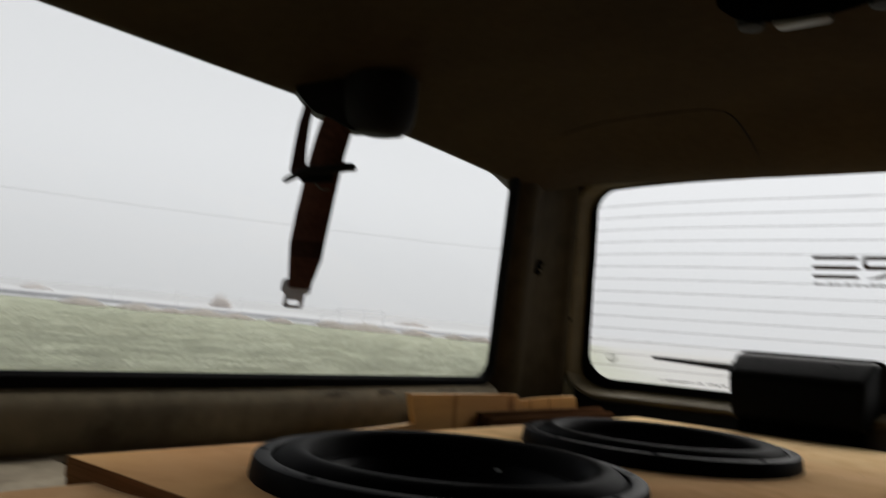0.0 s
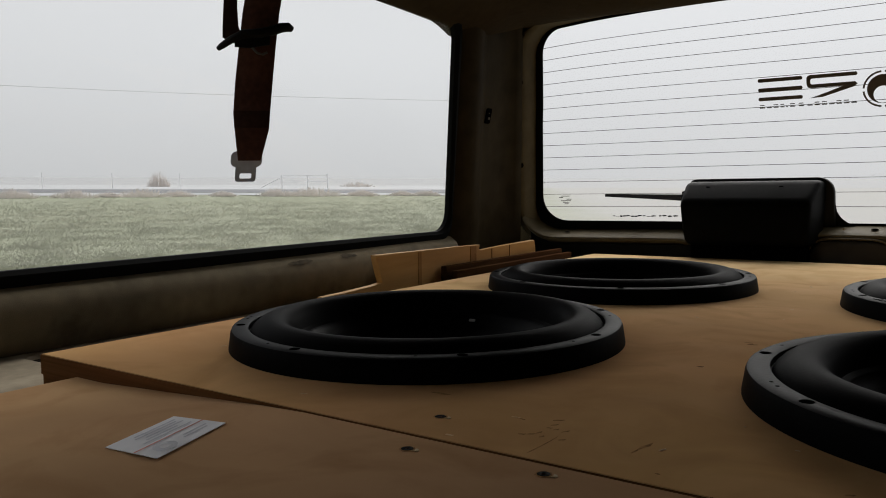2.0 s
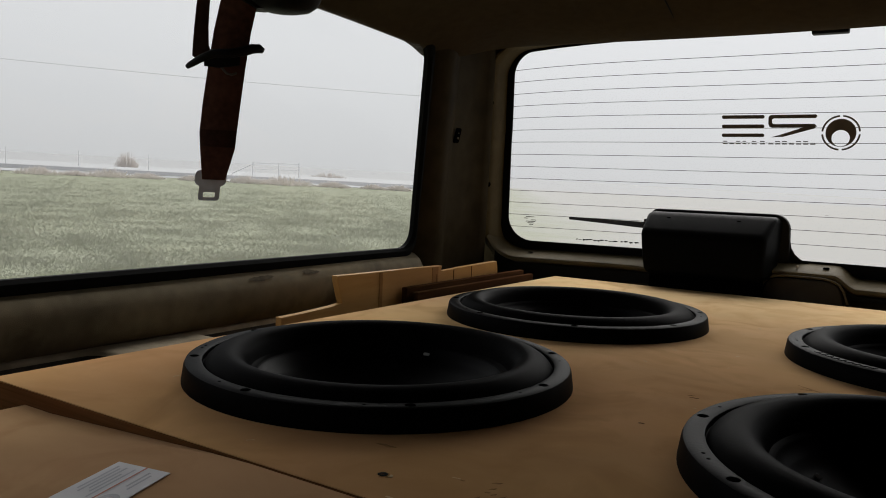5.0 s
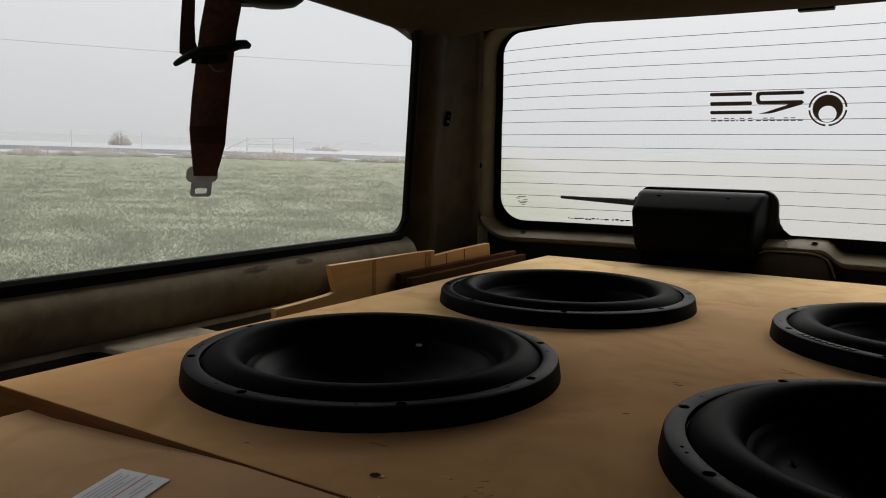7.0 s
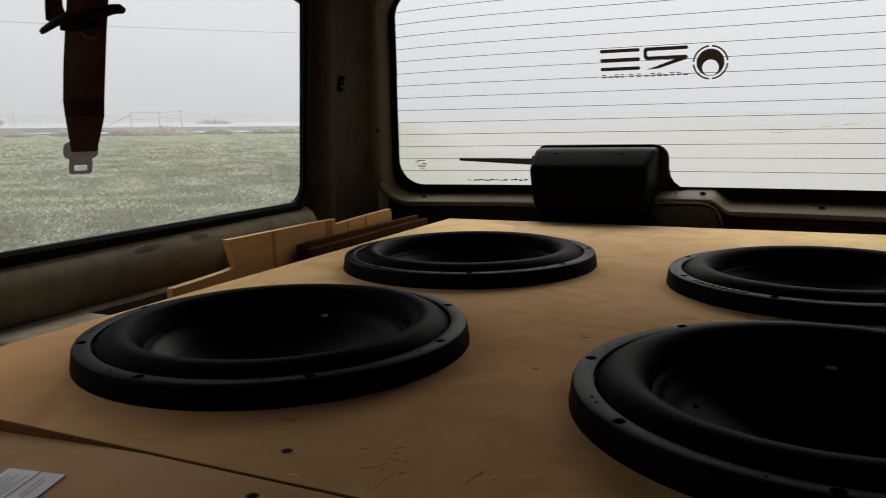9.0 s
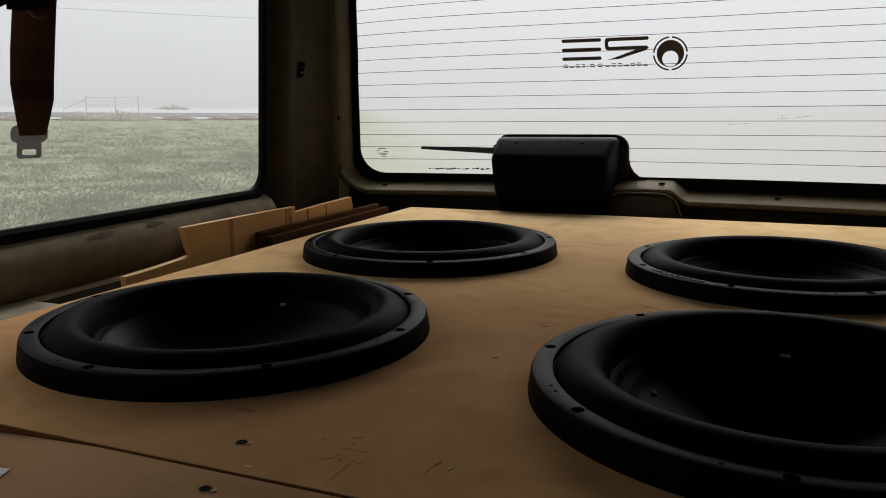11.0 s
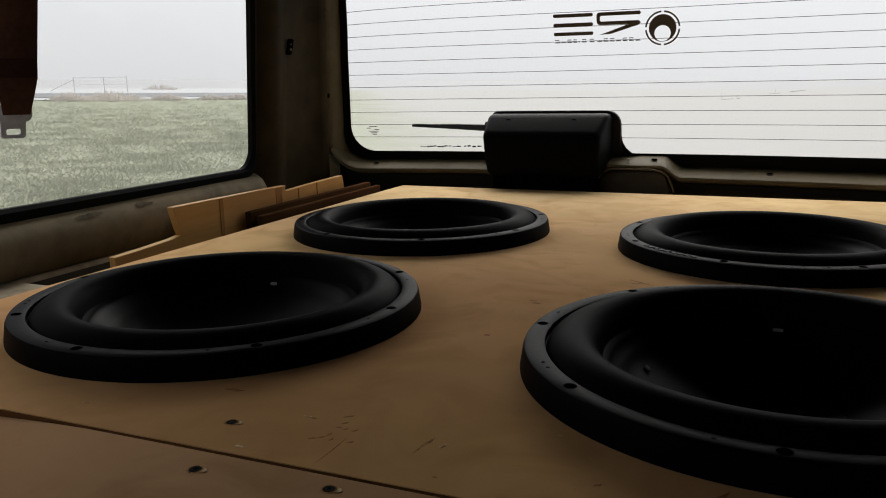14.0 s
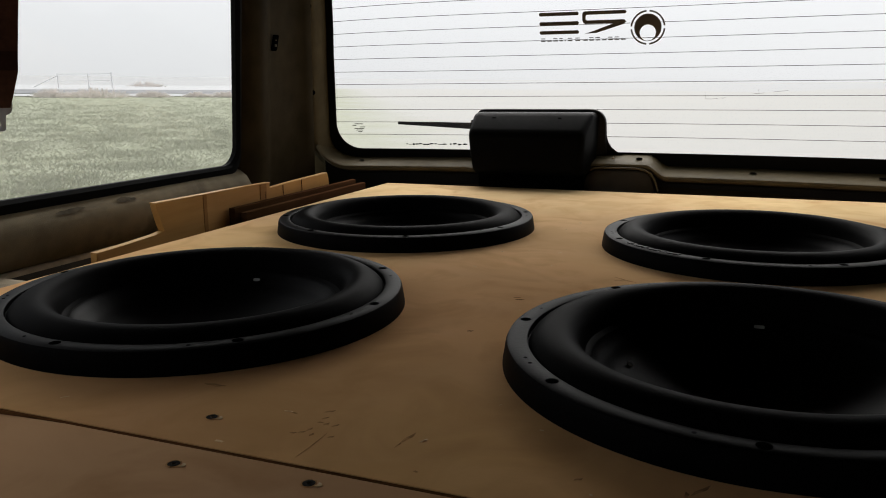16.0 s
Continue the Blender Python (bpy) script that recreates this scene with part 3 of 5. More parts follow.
# rear pillar trim on the left
pil = thing("pillar_trim", (-0.17, -0.15, -0.05), "dark olive-brown rear pillar cover with a worn vertical edge", "pillar", kind="structure")
rows = []
for j in range(25):
    z = -0.06 + 0.62 * j / 24
    xs = side_x(z)
    k = 0.2 * (z - 0.06)
    gx = -0.222 + 0.16 * (z - 0.1)
    xr = -0.214 + 0.125 * (z - 0.1)
    yr = 0.036 - 0.2 * (z - 0.1)
    mid = lambda f, o: (xs + (xr - xs) * f + o, -0.25 - k + (yr + 0.25 + k) * f, z)
    rows.append([(xs - 0.009, -0.256 - k, z), (xs - 0.004, -0.260 - k, z), mid(0.0, 0.004), mid(0.04, 0.012), mid(0.08, 0.018), mid(0.14, 0.0225), mid(0.21, 0.021), mid(0.29, 0.014), mid(0.37, 0.006),
                 mid(0.60, 0.005), mid(0.76, 0.007), mid(0.81, 0.016), mid(0.85, 0.022), mid(0.90, 0.021), mid(0.935, 0.012), mid(0.95, -0.004), (xr - 0.010, yr + 0.002, z), (xr - 0.05, yr + 0.012, z)])
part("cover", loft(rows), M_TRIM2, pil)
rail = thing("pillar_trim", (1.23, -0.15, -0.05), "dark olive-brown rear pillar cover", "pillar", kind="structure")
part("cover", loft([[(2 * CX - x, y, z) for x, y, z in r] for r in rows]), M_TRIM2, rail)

# socket on the pillar
sock = thing("pillar_socket", (side_x(0.30) + 0.004, -0.19, 0.285), "small dark socket with a metal contact in the pillar trim", "socket")
sx = side_x(0.30)
part("plate", plate(rrect(-0.199, -0.181, 0.289, 0.321, 0.004, 4), lambda u, v, w: (sx + 0.003 + 0.22 * (v - 0.3) + w, u, v), 0.004, 0.002), M_HOLE, sock)
part("contact", box(sx + 0.006, sx + 0.0085, -0.194, -0.187, 0.297, 0.302, 0.0008), M_DULLBROWN, sock, "dull metal contact")
part("contact", box(sx + 0.007, sx + 0.0095, -0.193, -0.188, 0.309, 0.312, 0.0008), M_DULLBROWN, sock, "dull metal contact")

# ---------- rear gate ----------
N = 12


def gate_outline(s, r, lift=0.0):
    """The outline of the rear glass grown by s."""
    base = rrect(-0.165 - s, 2 * CX + 0.165 + s, 0.070 - s * 1.1 - lift, 0.508 + s * 0.3, r, N)
    full = []
    for q in range(4):
        full += base[q * (N + 1):(q + 1) * (N + 1)]
        (u0, v0), (u1, v1) = full[-1], base[(q + 1) * (N + 1) % len(base)]
        m = 5 if q % 2 == 0 else 19
        full += [(u0 + (u1 - u0) * i / (m + 1), v0 + (v1 - v0) * i / (m + 1)) for i in range(1, m + 1)]
    o = []
    for u, v in full:
        k = (v - 0.1) / 0.4
        u2 = u + (CX - u) / 0.695 * 0.048 * k
        v2 = v + (0.027 * (1 - ((u2 - CX) / 0.68) ** 4) - 0.013 if v > 0.3 else 0.0)
        o.append((u2, v2))
    return o


RG = (0.062, 0.045, 0.045, 0.062)
RG2 = (0.075, 0.055, 0.055, 0.075)
RG3 = (0.085, 0.06, 0.06, 0.085)
LOW = 0.016
gate_in, gate_frit = gate_outline(0.0, RG), gate_outline(0.017, RG2, LOW)
rearwall = [(max(-0.275, min(2 * CX + 0.275, u)), v) for u, v in gate_outline(0.35, 0.01)]
back = lambda u, v, d: (u, gate_y(u, v) + d, v)
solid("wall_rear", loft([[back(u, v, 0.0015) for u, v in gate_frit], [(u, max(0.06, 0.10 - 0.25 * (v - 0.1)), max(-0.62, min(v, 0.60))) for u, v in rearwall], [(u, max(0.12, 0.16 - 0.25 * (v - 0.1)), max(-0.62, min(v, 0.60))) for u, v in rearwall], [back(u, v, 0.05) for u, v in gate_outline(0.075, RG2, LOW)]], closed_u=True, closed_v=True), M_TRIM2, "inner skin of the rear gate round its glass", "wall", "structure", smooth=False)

rw = thing("window_3", (CX, 0.12, 0.05), "misted rear window with heating lines", "window", kind="structure")
rg = part("pane", loft([[back(u + (CX - u) * f, v + (0.29 - v) * f, 0.004) for u, v in gate_outline(0.014, RG2)] for f in (0.0, 0.2, 0.4, 0.6, 0.8, 0.97)], closed_u=True, cap=False), M_REAR, rw, "misted heated glass")
_b = bmesh.new()
_b.from_mesh(rg.data)
_b.faces.new(list(_b.verts)[-len(gate_in):])
_b.to_mesh(rg.data)
_b.free()
rg.visible_shadow = False
part("frit_band", loft([[back(u, v, -0.001) for u, v in gate_in], [back(u, v, -0.001) for u, v in gate_frit], [back(u, v, 0.002) for u, v in gate_frit], [back(u, v, 0.002) for u, v in gate_in]], closed_u=True, closed_v=True), M_FRIT, rw, "black printed border")
for i in range(14):
    zl = 0.104 + 0.0296 * i - 0.00014 * i * i
    arch = max(0.0, 0.077 * (zl - 0.25))
    x0 = -0.166 + 0.12 * (zl - 0.1)
    pts = []
    for k in range(41):
        x = x0 + (2 * CX - 2 * x0) * k / 40
        z = zl + arch * (((x0 - CX) / 0.68) ** 4 - ((x - CX) / 0.68) ** 4)
        pts.append((x, gate_y(x, z) + 0.0005, z))
    part("heating_line", strap(pts, (0, 0, 1), 0.00052, 0.0008), M_LINE, rg, smooth=False)

# trim frame round the glass
fr = thing("gate_trim", (CX, 0.08, -0.06), "taupe plastic frame round the rear glass with clip holes", "trim", kind="structure")


def ring_place(u, v, d):
    """The frame's ring, drawn back under the shelf at its foot."""
    w = max(0.0, min(1.0, (v - 0.02) / 0.06))
    return back(u, max(v, 0.026), 0.004 + (d - 0.004) * w)


rows = [[ring_place(u, v, d) for u, v in gate_outline(e, r, lift)] for e, d, r, lift in ((0.017, 0.006, RG2, LOW), (0.0185, -0.006, RG2, LOW), (0.024, -0.030, RG2, LOW), (0.029, -0.041, RG3, LOW + 0.002), (0.036, -0.046, RG3, LOW + 0.004), (0.043, -0.045, RG3, LOW + 0.006), (0.048, -0.038, RG3, LOW + 0.008), (0.050, -0.01, RG3, LOW + 0.008))]
part("frame", loft(rows, closed_u=True), M_GATE, fr)
part("lower_skin", loft([[(u, 0.110, 0.000) for u in (-0.25, 1.31)], [(u, 0.095, -0.01) for u in (-0.25, 1.31)], [(u, 0.085, -0.05) for u in (-0.25, 1.31)], [(u, 0.10, -0.6) for u in (-0.25, 1.31)]]), M_TRIM2, fr)
for x, z in ((-0.184, 0.203), (-0.160, 0.390)):
    o = part("clip_hole", lathe([(0.0, 0.004), (0.004, 0.0045), (0.0055, 0.003), (0.006, 0.0)], 12, center=(0, 0, 0)), M_HOLE, fr, local=True)
    o.matrix_basis = fr.matrix_basis.inverted() @ (Matrix.Translation((x, gate_y(x, z) - 0.0425, z + H)) @ pose(0, 0, 0, 90, 0, 0))
# shelf under the glass, raised over the latch, with a hand pocket
def shelf_rise(x):
    def ease(t):
        t = max(0.0, min(1.0, t))
        return t * t * (3 - 2 * t)
    return ease((x - 0.40) / 0.03) * (1 - ease((x - 0.562) / 0.042))


def shelf_z(x):
    left = max(0.0, min(1.0, (0.24 - x) / 0.08))
    bend = min(0.076, max(0.0, -0.118 - x))
    return 0.036 + 0.0235 * shelf_rise(x) - 0.004 * ((x - CX) / 0.7) ** 2 + 0.010 * left * left * (3 - 2 * left) + 0.085 - math.sqrt(0.085 ** 2 - bend ** 2)


rows, apron = [], []
for i in range(161):
    x = -0.194 + (2 * CX + 0.388) * (i / 160)
    z = shelf_z(x) - 0.008
    yb = gate_y(x, z) - 0.001
    yf = 0.070 - 0.05 * ((x - CX) / 0.7) ** 2
    rows.append([(x, yb, z + 0.016), (x, yb - 0.006, z + 0.0135), (x, (yb + yf) / 2, z + 0.007), (x, yf + 0.008, z + 0.001), (x, yf + 0.002, z - 0.0018), (x, yf, z - 0.006), (x, yf + 0.005, z - 0.011), (x, yf + 0.020, z - 0.014)])
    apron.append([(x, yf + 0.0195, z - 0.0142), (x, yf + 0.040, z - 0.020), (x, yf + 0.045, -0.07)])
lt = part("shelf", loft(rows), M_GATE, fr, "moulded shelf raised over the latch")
# Apron blackened for the shade under the overhanging lip.
part("apron", loft(apron), M_BLACK, lt, "apron under the shelf lip, black in place of shade")
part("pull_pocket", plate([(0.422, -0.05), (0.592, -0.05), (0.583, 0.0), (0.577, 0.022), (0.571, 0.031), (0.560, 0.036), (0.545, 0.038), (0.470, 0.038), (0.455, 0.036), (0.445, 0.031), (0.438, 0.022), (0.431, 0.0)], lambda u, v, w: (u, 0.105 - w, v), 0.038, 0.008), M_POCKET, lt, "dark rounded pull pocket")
part("pocket_rim", tube([(0.428, 0.066, 0.000), (0.434, 0.066, 0.022), (0.443, 0.066, 0.034), (0.456, 0.066, 0.040), (0.475, 0.066, 0.042), (0.545, 0.066, 0.042), (0.562, 0.066, 0.039), (0.575, 0.066, 0.032), (0.583, 0.066, 0.020), (0.592, 0.066, -0.004)], 0.0022, 8), M_GATE, lt, "moulded rim round the pull pocket")
part("pale_chip", box(0.4915, 0.4945, 0.082, 0.096, 0.0585, 0.0632, 0.0008), M_LEDGE, lt, "pale worn chip")
for x in (0.545, 0.774, 1.005, -0.097):
    z = shelf_z(x) + 0.0004
    hd = part("screw", lathe([(0.0, 0.0016), (0.004, 0.0020), (0.006, 0.0012), (0.0068, 0.0)], 14), M_HOLE, fr, local=True)
    hd.matrix_basis = fr.matrix_basis.inverted() @ Matrix.Translation((x, 0.5 * gate_y(x, z) + 0.035 - 0.025 * ((x - CX) / 0.7) ** 2, z + H))
part("tab", box(0.510, 0.571, -0.060, -0.040, 0.4965, 0.525, 0.003), M_BLACK, fr, "small black tab over the glass")
part("tab", box(0.118, 0.156, -0.060, -0.042, 0.5115, 0.535, 0.002), M_BLACK, fr, "small black tab over the glass")

# wiper motor cover
mc = thing("wiper_motor_cover", (0.33, 0.03, 0.0), "black moulded wiper motor cover at the foot of the rear glass", "motor cover")
shell = prism([(0.115, 0.026), (0.004, 0.026), (-0.002, 0.060), (0.000, 0.117), (0.055, 0.158), (0.115, 0.158)], lambda u, v, w: (0.186 + w + (1 if w < 0.1 else -1) * ((0.004 if w < 0.1 else 0.012) * max(0.0, 0.06 - u) / 0.06 + (0.13 if w < 0.1 else 0.06) * max(0.0, 0.117 - v)), u, v), 0.272)
bmesh.ops.bevel(shell, geom=list(shell.edges), offset=0.014, segments=6, affect="EDGES", profile=0.5, clamp_overlap=True)
# Black block stands in for the shadow below the shell.
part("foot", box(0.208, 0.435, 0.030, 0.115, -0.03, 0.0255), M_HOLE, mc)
cover_shell = part("shell", shell, M_COVER, mc)
part("flange", plate(rrect(0.183, 0.472, 0.03, 0.164, (0.002, 0.03, 0.020, 0.002), 6), lambda u, v, w: (u, gate_y(u, v) - 0.002 - w, v), 0.012, 0.004), M_BLACK, mc, "flat black backing flange")
part("flange", plate([(0.458, 0.063), (0.512, 0.063), (0.494, 0.071), (0.482, 0.081), (0.474, 0.095), (0.470, 0.12), (0.455, 0.12)], lambda u, v, w: (u, gate_y(u, v) - 0.001 - w, v), 0.006, 0.002), M_BLACK, mc, "curved black foot of the flange")
for x in (0.240, 0.385):
    part("screw_recess", box(x - 0.0042, x + 0.0042, 0.0388, 0.043, 0.1446, 0.1478, 0.001), M_HOLE, cover_shell)

# wiper outside the glass
wp = thing("rear_wiper", (0.18, 0.15, 0.10), "thin black rear wiper arm parked across the glass", "wiper")
part("blade", strap([(-0.024, 0.115, 0.129), (0.06, 0.125, 0.126), (0.15, 0.135, 0.122), (0.20, 0.14, 0.119)], (0, 0.1, 1), [0.0028, 0.0044, 0.0058, 0.0065], 0.006), M_HOLE, wp)
part("arm", strap([(-0.026, 0.122, 0.131), (0.07, 0.132, 0.1285), (0.20, 0.148, 0.126)], (0, 0.1, 1), [0.0018, 0.0026, 0.0032], 0.006), M_HOLE, wp)
part("pivot", box(0.155, 0.185, 0.125, 0.150, 0.116, 0.138, 0.004), M_HOLE, wp)

# sticker on the rear glass, seen from behind
dc = thing("window_sticker", (0.46, 0.064, 0.295), "brown vinyl sticker on the rear glass seen from inside", "sticker")


def decal(outline, name="stripe"):
    part(name, loft([[back(u, v, -0.0012) for u, v in outline], [back(u, v, -0.0004) for u, v in outline]], closed_u=True, cap=True), M_DECAL, dc, smooth=False)


for z in (0.3600, 0.3415, 0.3235):
    decal(rrect(0.333, 0.416, z - 0.0035, z + 0.0035, 0.0030, 3))
decal([(0.4330, 0.3565), (0.511, 0.3565), (0.5135, 0.3600), (0.511, 0.3635), (0.430, 0.3635), (0.4255, 0.3620), (0.4235, 0.3580), (0.4235, 0.3460), (0.4255, 0.3405), (0.430, 0.3385), (0.509, 0.3385), (0.5135, 0.3410), (0.509, 0.3455), (0.4330, 0.3455), (0.4305, 0.3475), (0.4305, 0.3545)], "hooked_stripe")
decal([(0.428, 0.3195), (0.452, 0.3205), (0.5135, 0.3380), (0.505, 0.3400), (0.488, 0.3385), (0.446, 0.3245)], "slanted_stripe")
lc = (0.556, 0.328)
for a0, a1 in ((5, 85), (95, 175), (185, 265), (275, 355)):
    ring = [(lc[0] + 0.0345 * math.cos(radians(a0 + (a1 - a0) * k / 16)), lc[1] + 0.0335 * math.sin(radians(a0 + (a1 - a0) * k / 16))) for k in range(17)]
    ring += [(lc[0] + 0.0312 * math.cos(radians(a1 - (a1 - a0) * k / 16)), lc[1] + 0.0302 * math.sin(radians(a1 - (a1 - a0) * k / 16))) for k in range(17)]
    decal(ring, "ring")
o1 = [(lc[0] + 0.027 * math.cos(radians(90 + 10 * k)), lc[1] + 0.0265 * math.sin(radians(90 + 10 * k))) for k in range(37)]
i1 = [(lc[0] + 0.0160 * math.cos(radians(90 + 10 * k)), lc[1] - 0.0100 + 0.0155 * math.sin(radians(90 + 10 * k))) for k in range(37)]
decal_b = loft([[back(u, v, -0.001) for u, v in o1], [back(u, v, -0.001) for u, v in i1]])
part("disc", decal_b, M_DECAL, dc, smooth=False)
for k, (u, w) in enumerate(((0.335, 0.010), (0.348, 0.010), (0.361, 0.010), (0.374, 0.008), (0.385, 0.003), (0.392, 0.010), (0.408, 0.010), (0.424, 0.010), (0.437, 0.010), (0.450, 0.010), (0.463, 0.010), (0.476, 0.010), (0.489, 0.010), (0.502, 0.010))):
    decal(rrect(u, u + w, 0.3055, 0.3075, 0.0008, 2), "letter_bar")
    if k % 3 != 1 and w > 0.005:
        decal(rrect(u, u + w * 0.9, 0.3105, 0.3122, 0.0006, 2), "letter_bar")

# maker's stamp and smears on the glass
st = thing("glass_stamp", (-0.107, 0.07, 0.105), "small faint maker's stamp printed on the rear glass", "stamp")
for k, (u, w) in enumerate(((-0.116, 0.020), (-0.122, 0.010), (-0.104, 0.012), (-0.118, 0.024), (-0.114, 0.016), (-0.110, 0.010))):
    z = 0.128 - 0.0037 * k
    part("print_bar", loft([[back(q, r, -0.0008) for q, r in rrect(u, u + w, z, z + 0.0016, 0.0005, 2)], [back(q, r, 0.0002) for q, r in rrect(u, u + w, z, z + 0.0016, 0.0005, 2)]], closed_u=True, cap=True), M_LINE, st, smooth=False)

rng = random.Random(3)
ds = thing("dirt_streak", (0.075, 0.105, 0.080), "broken black dirt streak low on the rear glass", "dirt")
x = 0.004
while x < 0.145:
    w = rng.uniform(0.003, 0.012)
    if not 0.098 < x < 0.108:
        z = 0.0815 + 0.030 * (x - 0.0) * 0.16 + rng.uniform(-0.001, 0.001)
        h = rng.uniform(0.0006, 0.0024)
        o = [(x, z), (x + w * 0.3, z - h), (x + w, z - h * 0.4), (x + w * 1.05, z + h * 0.5), (x + w * 0.5, z + h), (x + w * 0.2, z + h * 0.6)]
        part("fleck", loft([[back(q, r, -0.0012) for q, r in o], [back(q, r, -0.0002) for q, r in o]], closed_u=True, cap=True), M_FRIT, ds, smooth=False)
    x += w * rng.uniform(0.8, 1.3)
sm = thing("glass_smear", (0.76, 0.09, 0.185), "faint grey finger smears on the rear glass", "smear")
for pts in (((0.672, 0.1855), (0.683, 0.1850), (0.697, 0.1862)), ((0.673, 0.198), (0.6725, 0.192), (0.674, 0.187)), ((0.702, 0.1875), (0.707, 0.1865), (0.7115, 0.188)), ((0.764, 0.1965), (0.771, 0.1955), (0.776, 0.1958)), ((0.773, 0.204), (0.774, 0.199), (0.7745, 0.1965)), ((0.777, 0.1958), (0.784, 0.197)), ((0.800, 0.1985), (0.806, 0.1992), (0.828, 0.2015)), ((0.535, 0.1665), (0.5385, 0.1660), (0.541, 0.1672)), ((0.602, 0.0945), (0.6035, 0.0950))):
    part("smear_line", strap([back(u, v, -0.0012) for u, v in pts], (0, 0, 1), 0.0003, 0.0004), M_SMEAR, sm, smooth=False)

# ---------- speaker box ----------
sb = thing("subwoofer_box", (CX, -0.627, -0.60), "large plain plywood subwoofer box filling the cargo bay", "speaker box")
SUBS = ((0.2665, -0.9920, 0), (0.2718, -0.5080, -21.5), (0.7855, -0.9925, 0), (0.7800, -0.5140, -16))


def holed_panel(x0, x1, y0, y1, z0, z1, r):
    """A sheet with a round hole under each subwoofer."""
    b = bmesh.new()
    loops = [[(x0, y0), (x1, y0), (x1, y1), (x0, y1)]] + [[(sx + r * math.cos(2 * math.pi * k / 72), sy + r * math.sin(2 * math.pi * k / 72)) for k in range(72)] for sx, sy, _t in SUBS]
    edges = []
    for lp in loops:
        vs = [b.verts.new((u, v, z1)) for u, v in lp]
        edges += [b.edges.new((vs[k], vs[(k + 1) % len(vs)])) for k in range(len(vs))]
    bmesh.ops.triangle_fill(b, use_beauty=True, use_dissolve=False, edges=edges)
    ext = bmesh.ops.extrude_face_region(b, geom=list(b.faces), use_keep_orig=True)
    for v in [g for g in ext["geom"] if isinstance(g, bmesh.types.BMVert)]:
        v.co.z = z0
    return b


part("top_panel", holed_panel(0.0, 1.06, -1.254, 0.0, -0.019, 0.0, 0.170), M_PLY, sb, "smudged pale plywood top", smooth=False)
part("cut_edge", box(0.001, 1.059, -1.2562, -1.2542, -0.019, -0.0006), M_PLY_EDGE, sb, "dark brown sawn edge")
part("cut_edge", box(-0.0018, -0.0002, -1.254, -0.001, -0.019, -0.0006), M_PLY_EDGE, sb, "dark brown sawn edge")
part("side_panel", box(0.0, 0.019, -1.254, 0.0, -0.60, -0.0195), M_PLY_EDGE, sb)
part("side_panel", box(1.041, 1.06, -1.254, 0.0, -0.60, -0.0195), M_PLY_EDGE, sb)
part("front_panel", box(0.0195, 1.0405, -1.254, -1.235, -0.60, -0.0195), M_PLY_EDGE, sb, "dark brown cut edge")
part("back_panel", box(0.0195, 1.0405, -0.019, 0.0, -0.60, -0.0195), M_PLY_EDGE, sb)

# lower board in front, its free corner dropping away
fb = thing("front_board_box", (CX, -1.55, -0.60), "plywood box butted against the speaker box with a sagging corner", "wooden box")
rows = []
for i in range(25):
    x = 0.066 + 0.994 * i / 24
    drop = -0.0005 - 0.0128 * max(0.0, min(1.0, 1 - (x - 0.105) / 0.235))
    rows.append([(x, -1.2574, drop), (x, -1.2566, drop - 0.0006), (x, -1.2566, drop - 0.018), (x, -1.98, drop - 0.018), (x, -1.98, drop)])
part("top_board", loft(rows, closed_u=True, cap=True), M_MDF, fb, "worn brown board top", angle=20)
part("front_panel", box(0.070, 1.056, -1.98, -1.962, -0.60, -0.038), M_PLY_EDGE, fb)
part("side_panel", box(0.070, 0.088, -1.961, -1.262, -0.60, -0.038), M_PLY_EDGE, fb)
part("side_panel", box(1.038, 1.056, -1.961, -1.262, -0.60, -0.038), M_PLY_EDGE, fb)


def board_z(x):
    return -0.0005 - 0.0128 * max(0.0, min(1.0, 1 - (x - 0.105) / 0.235))


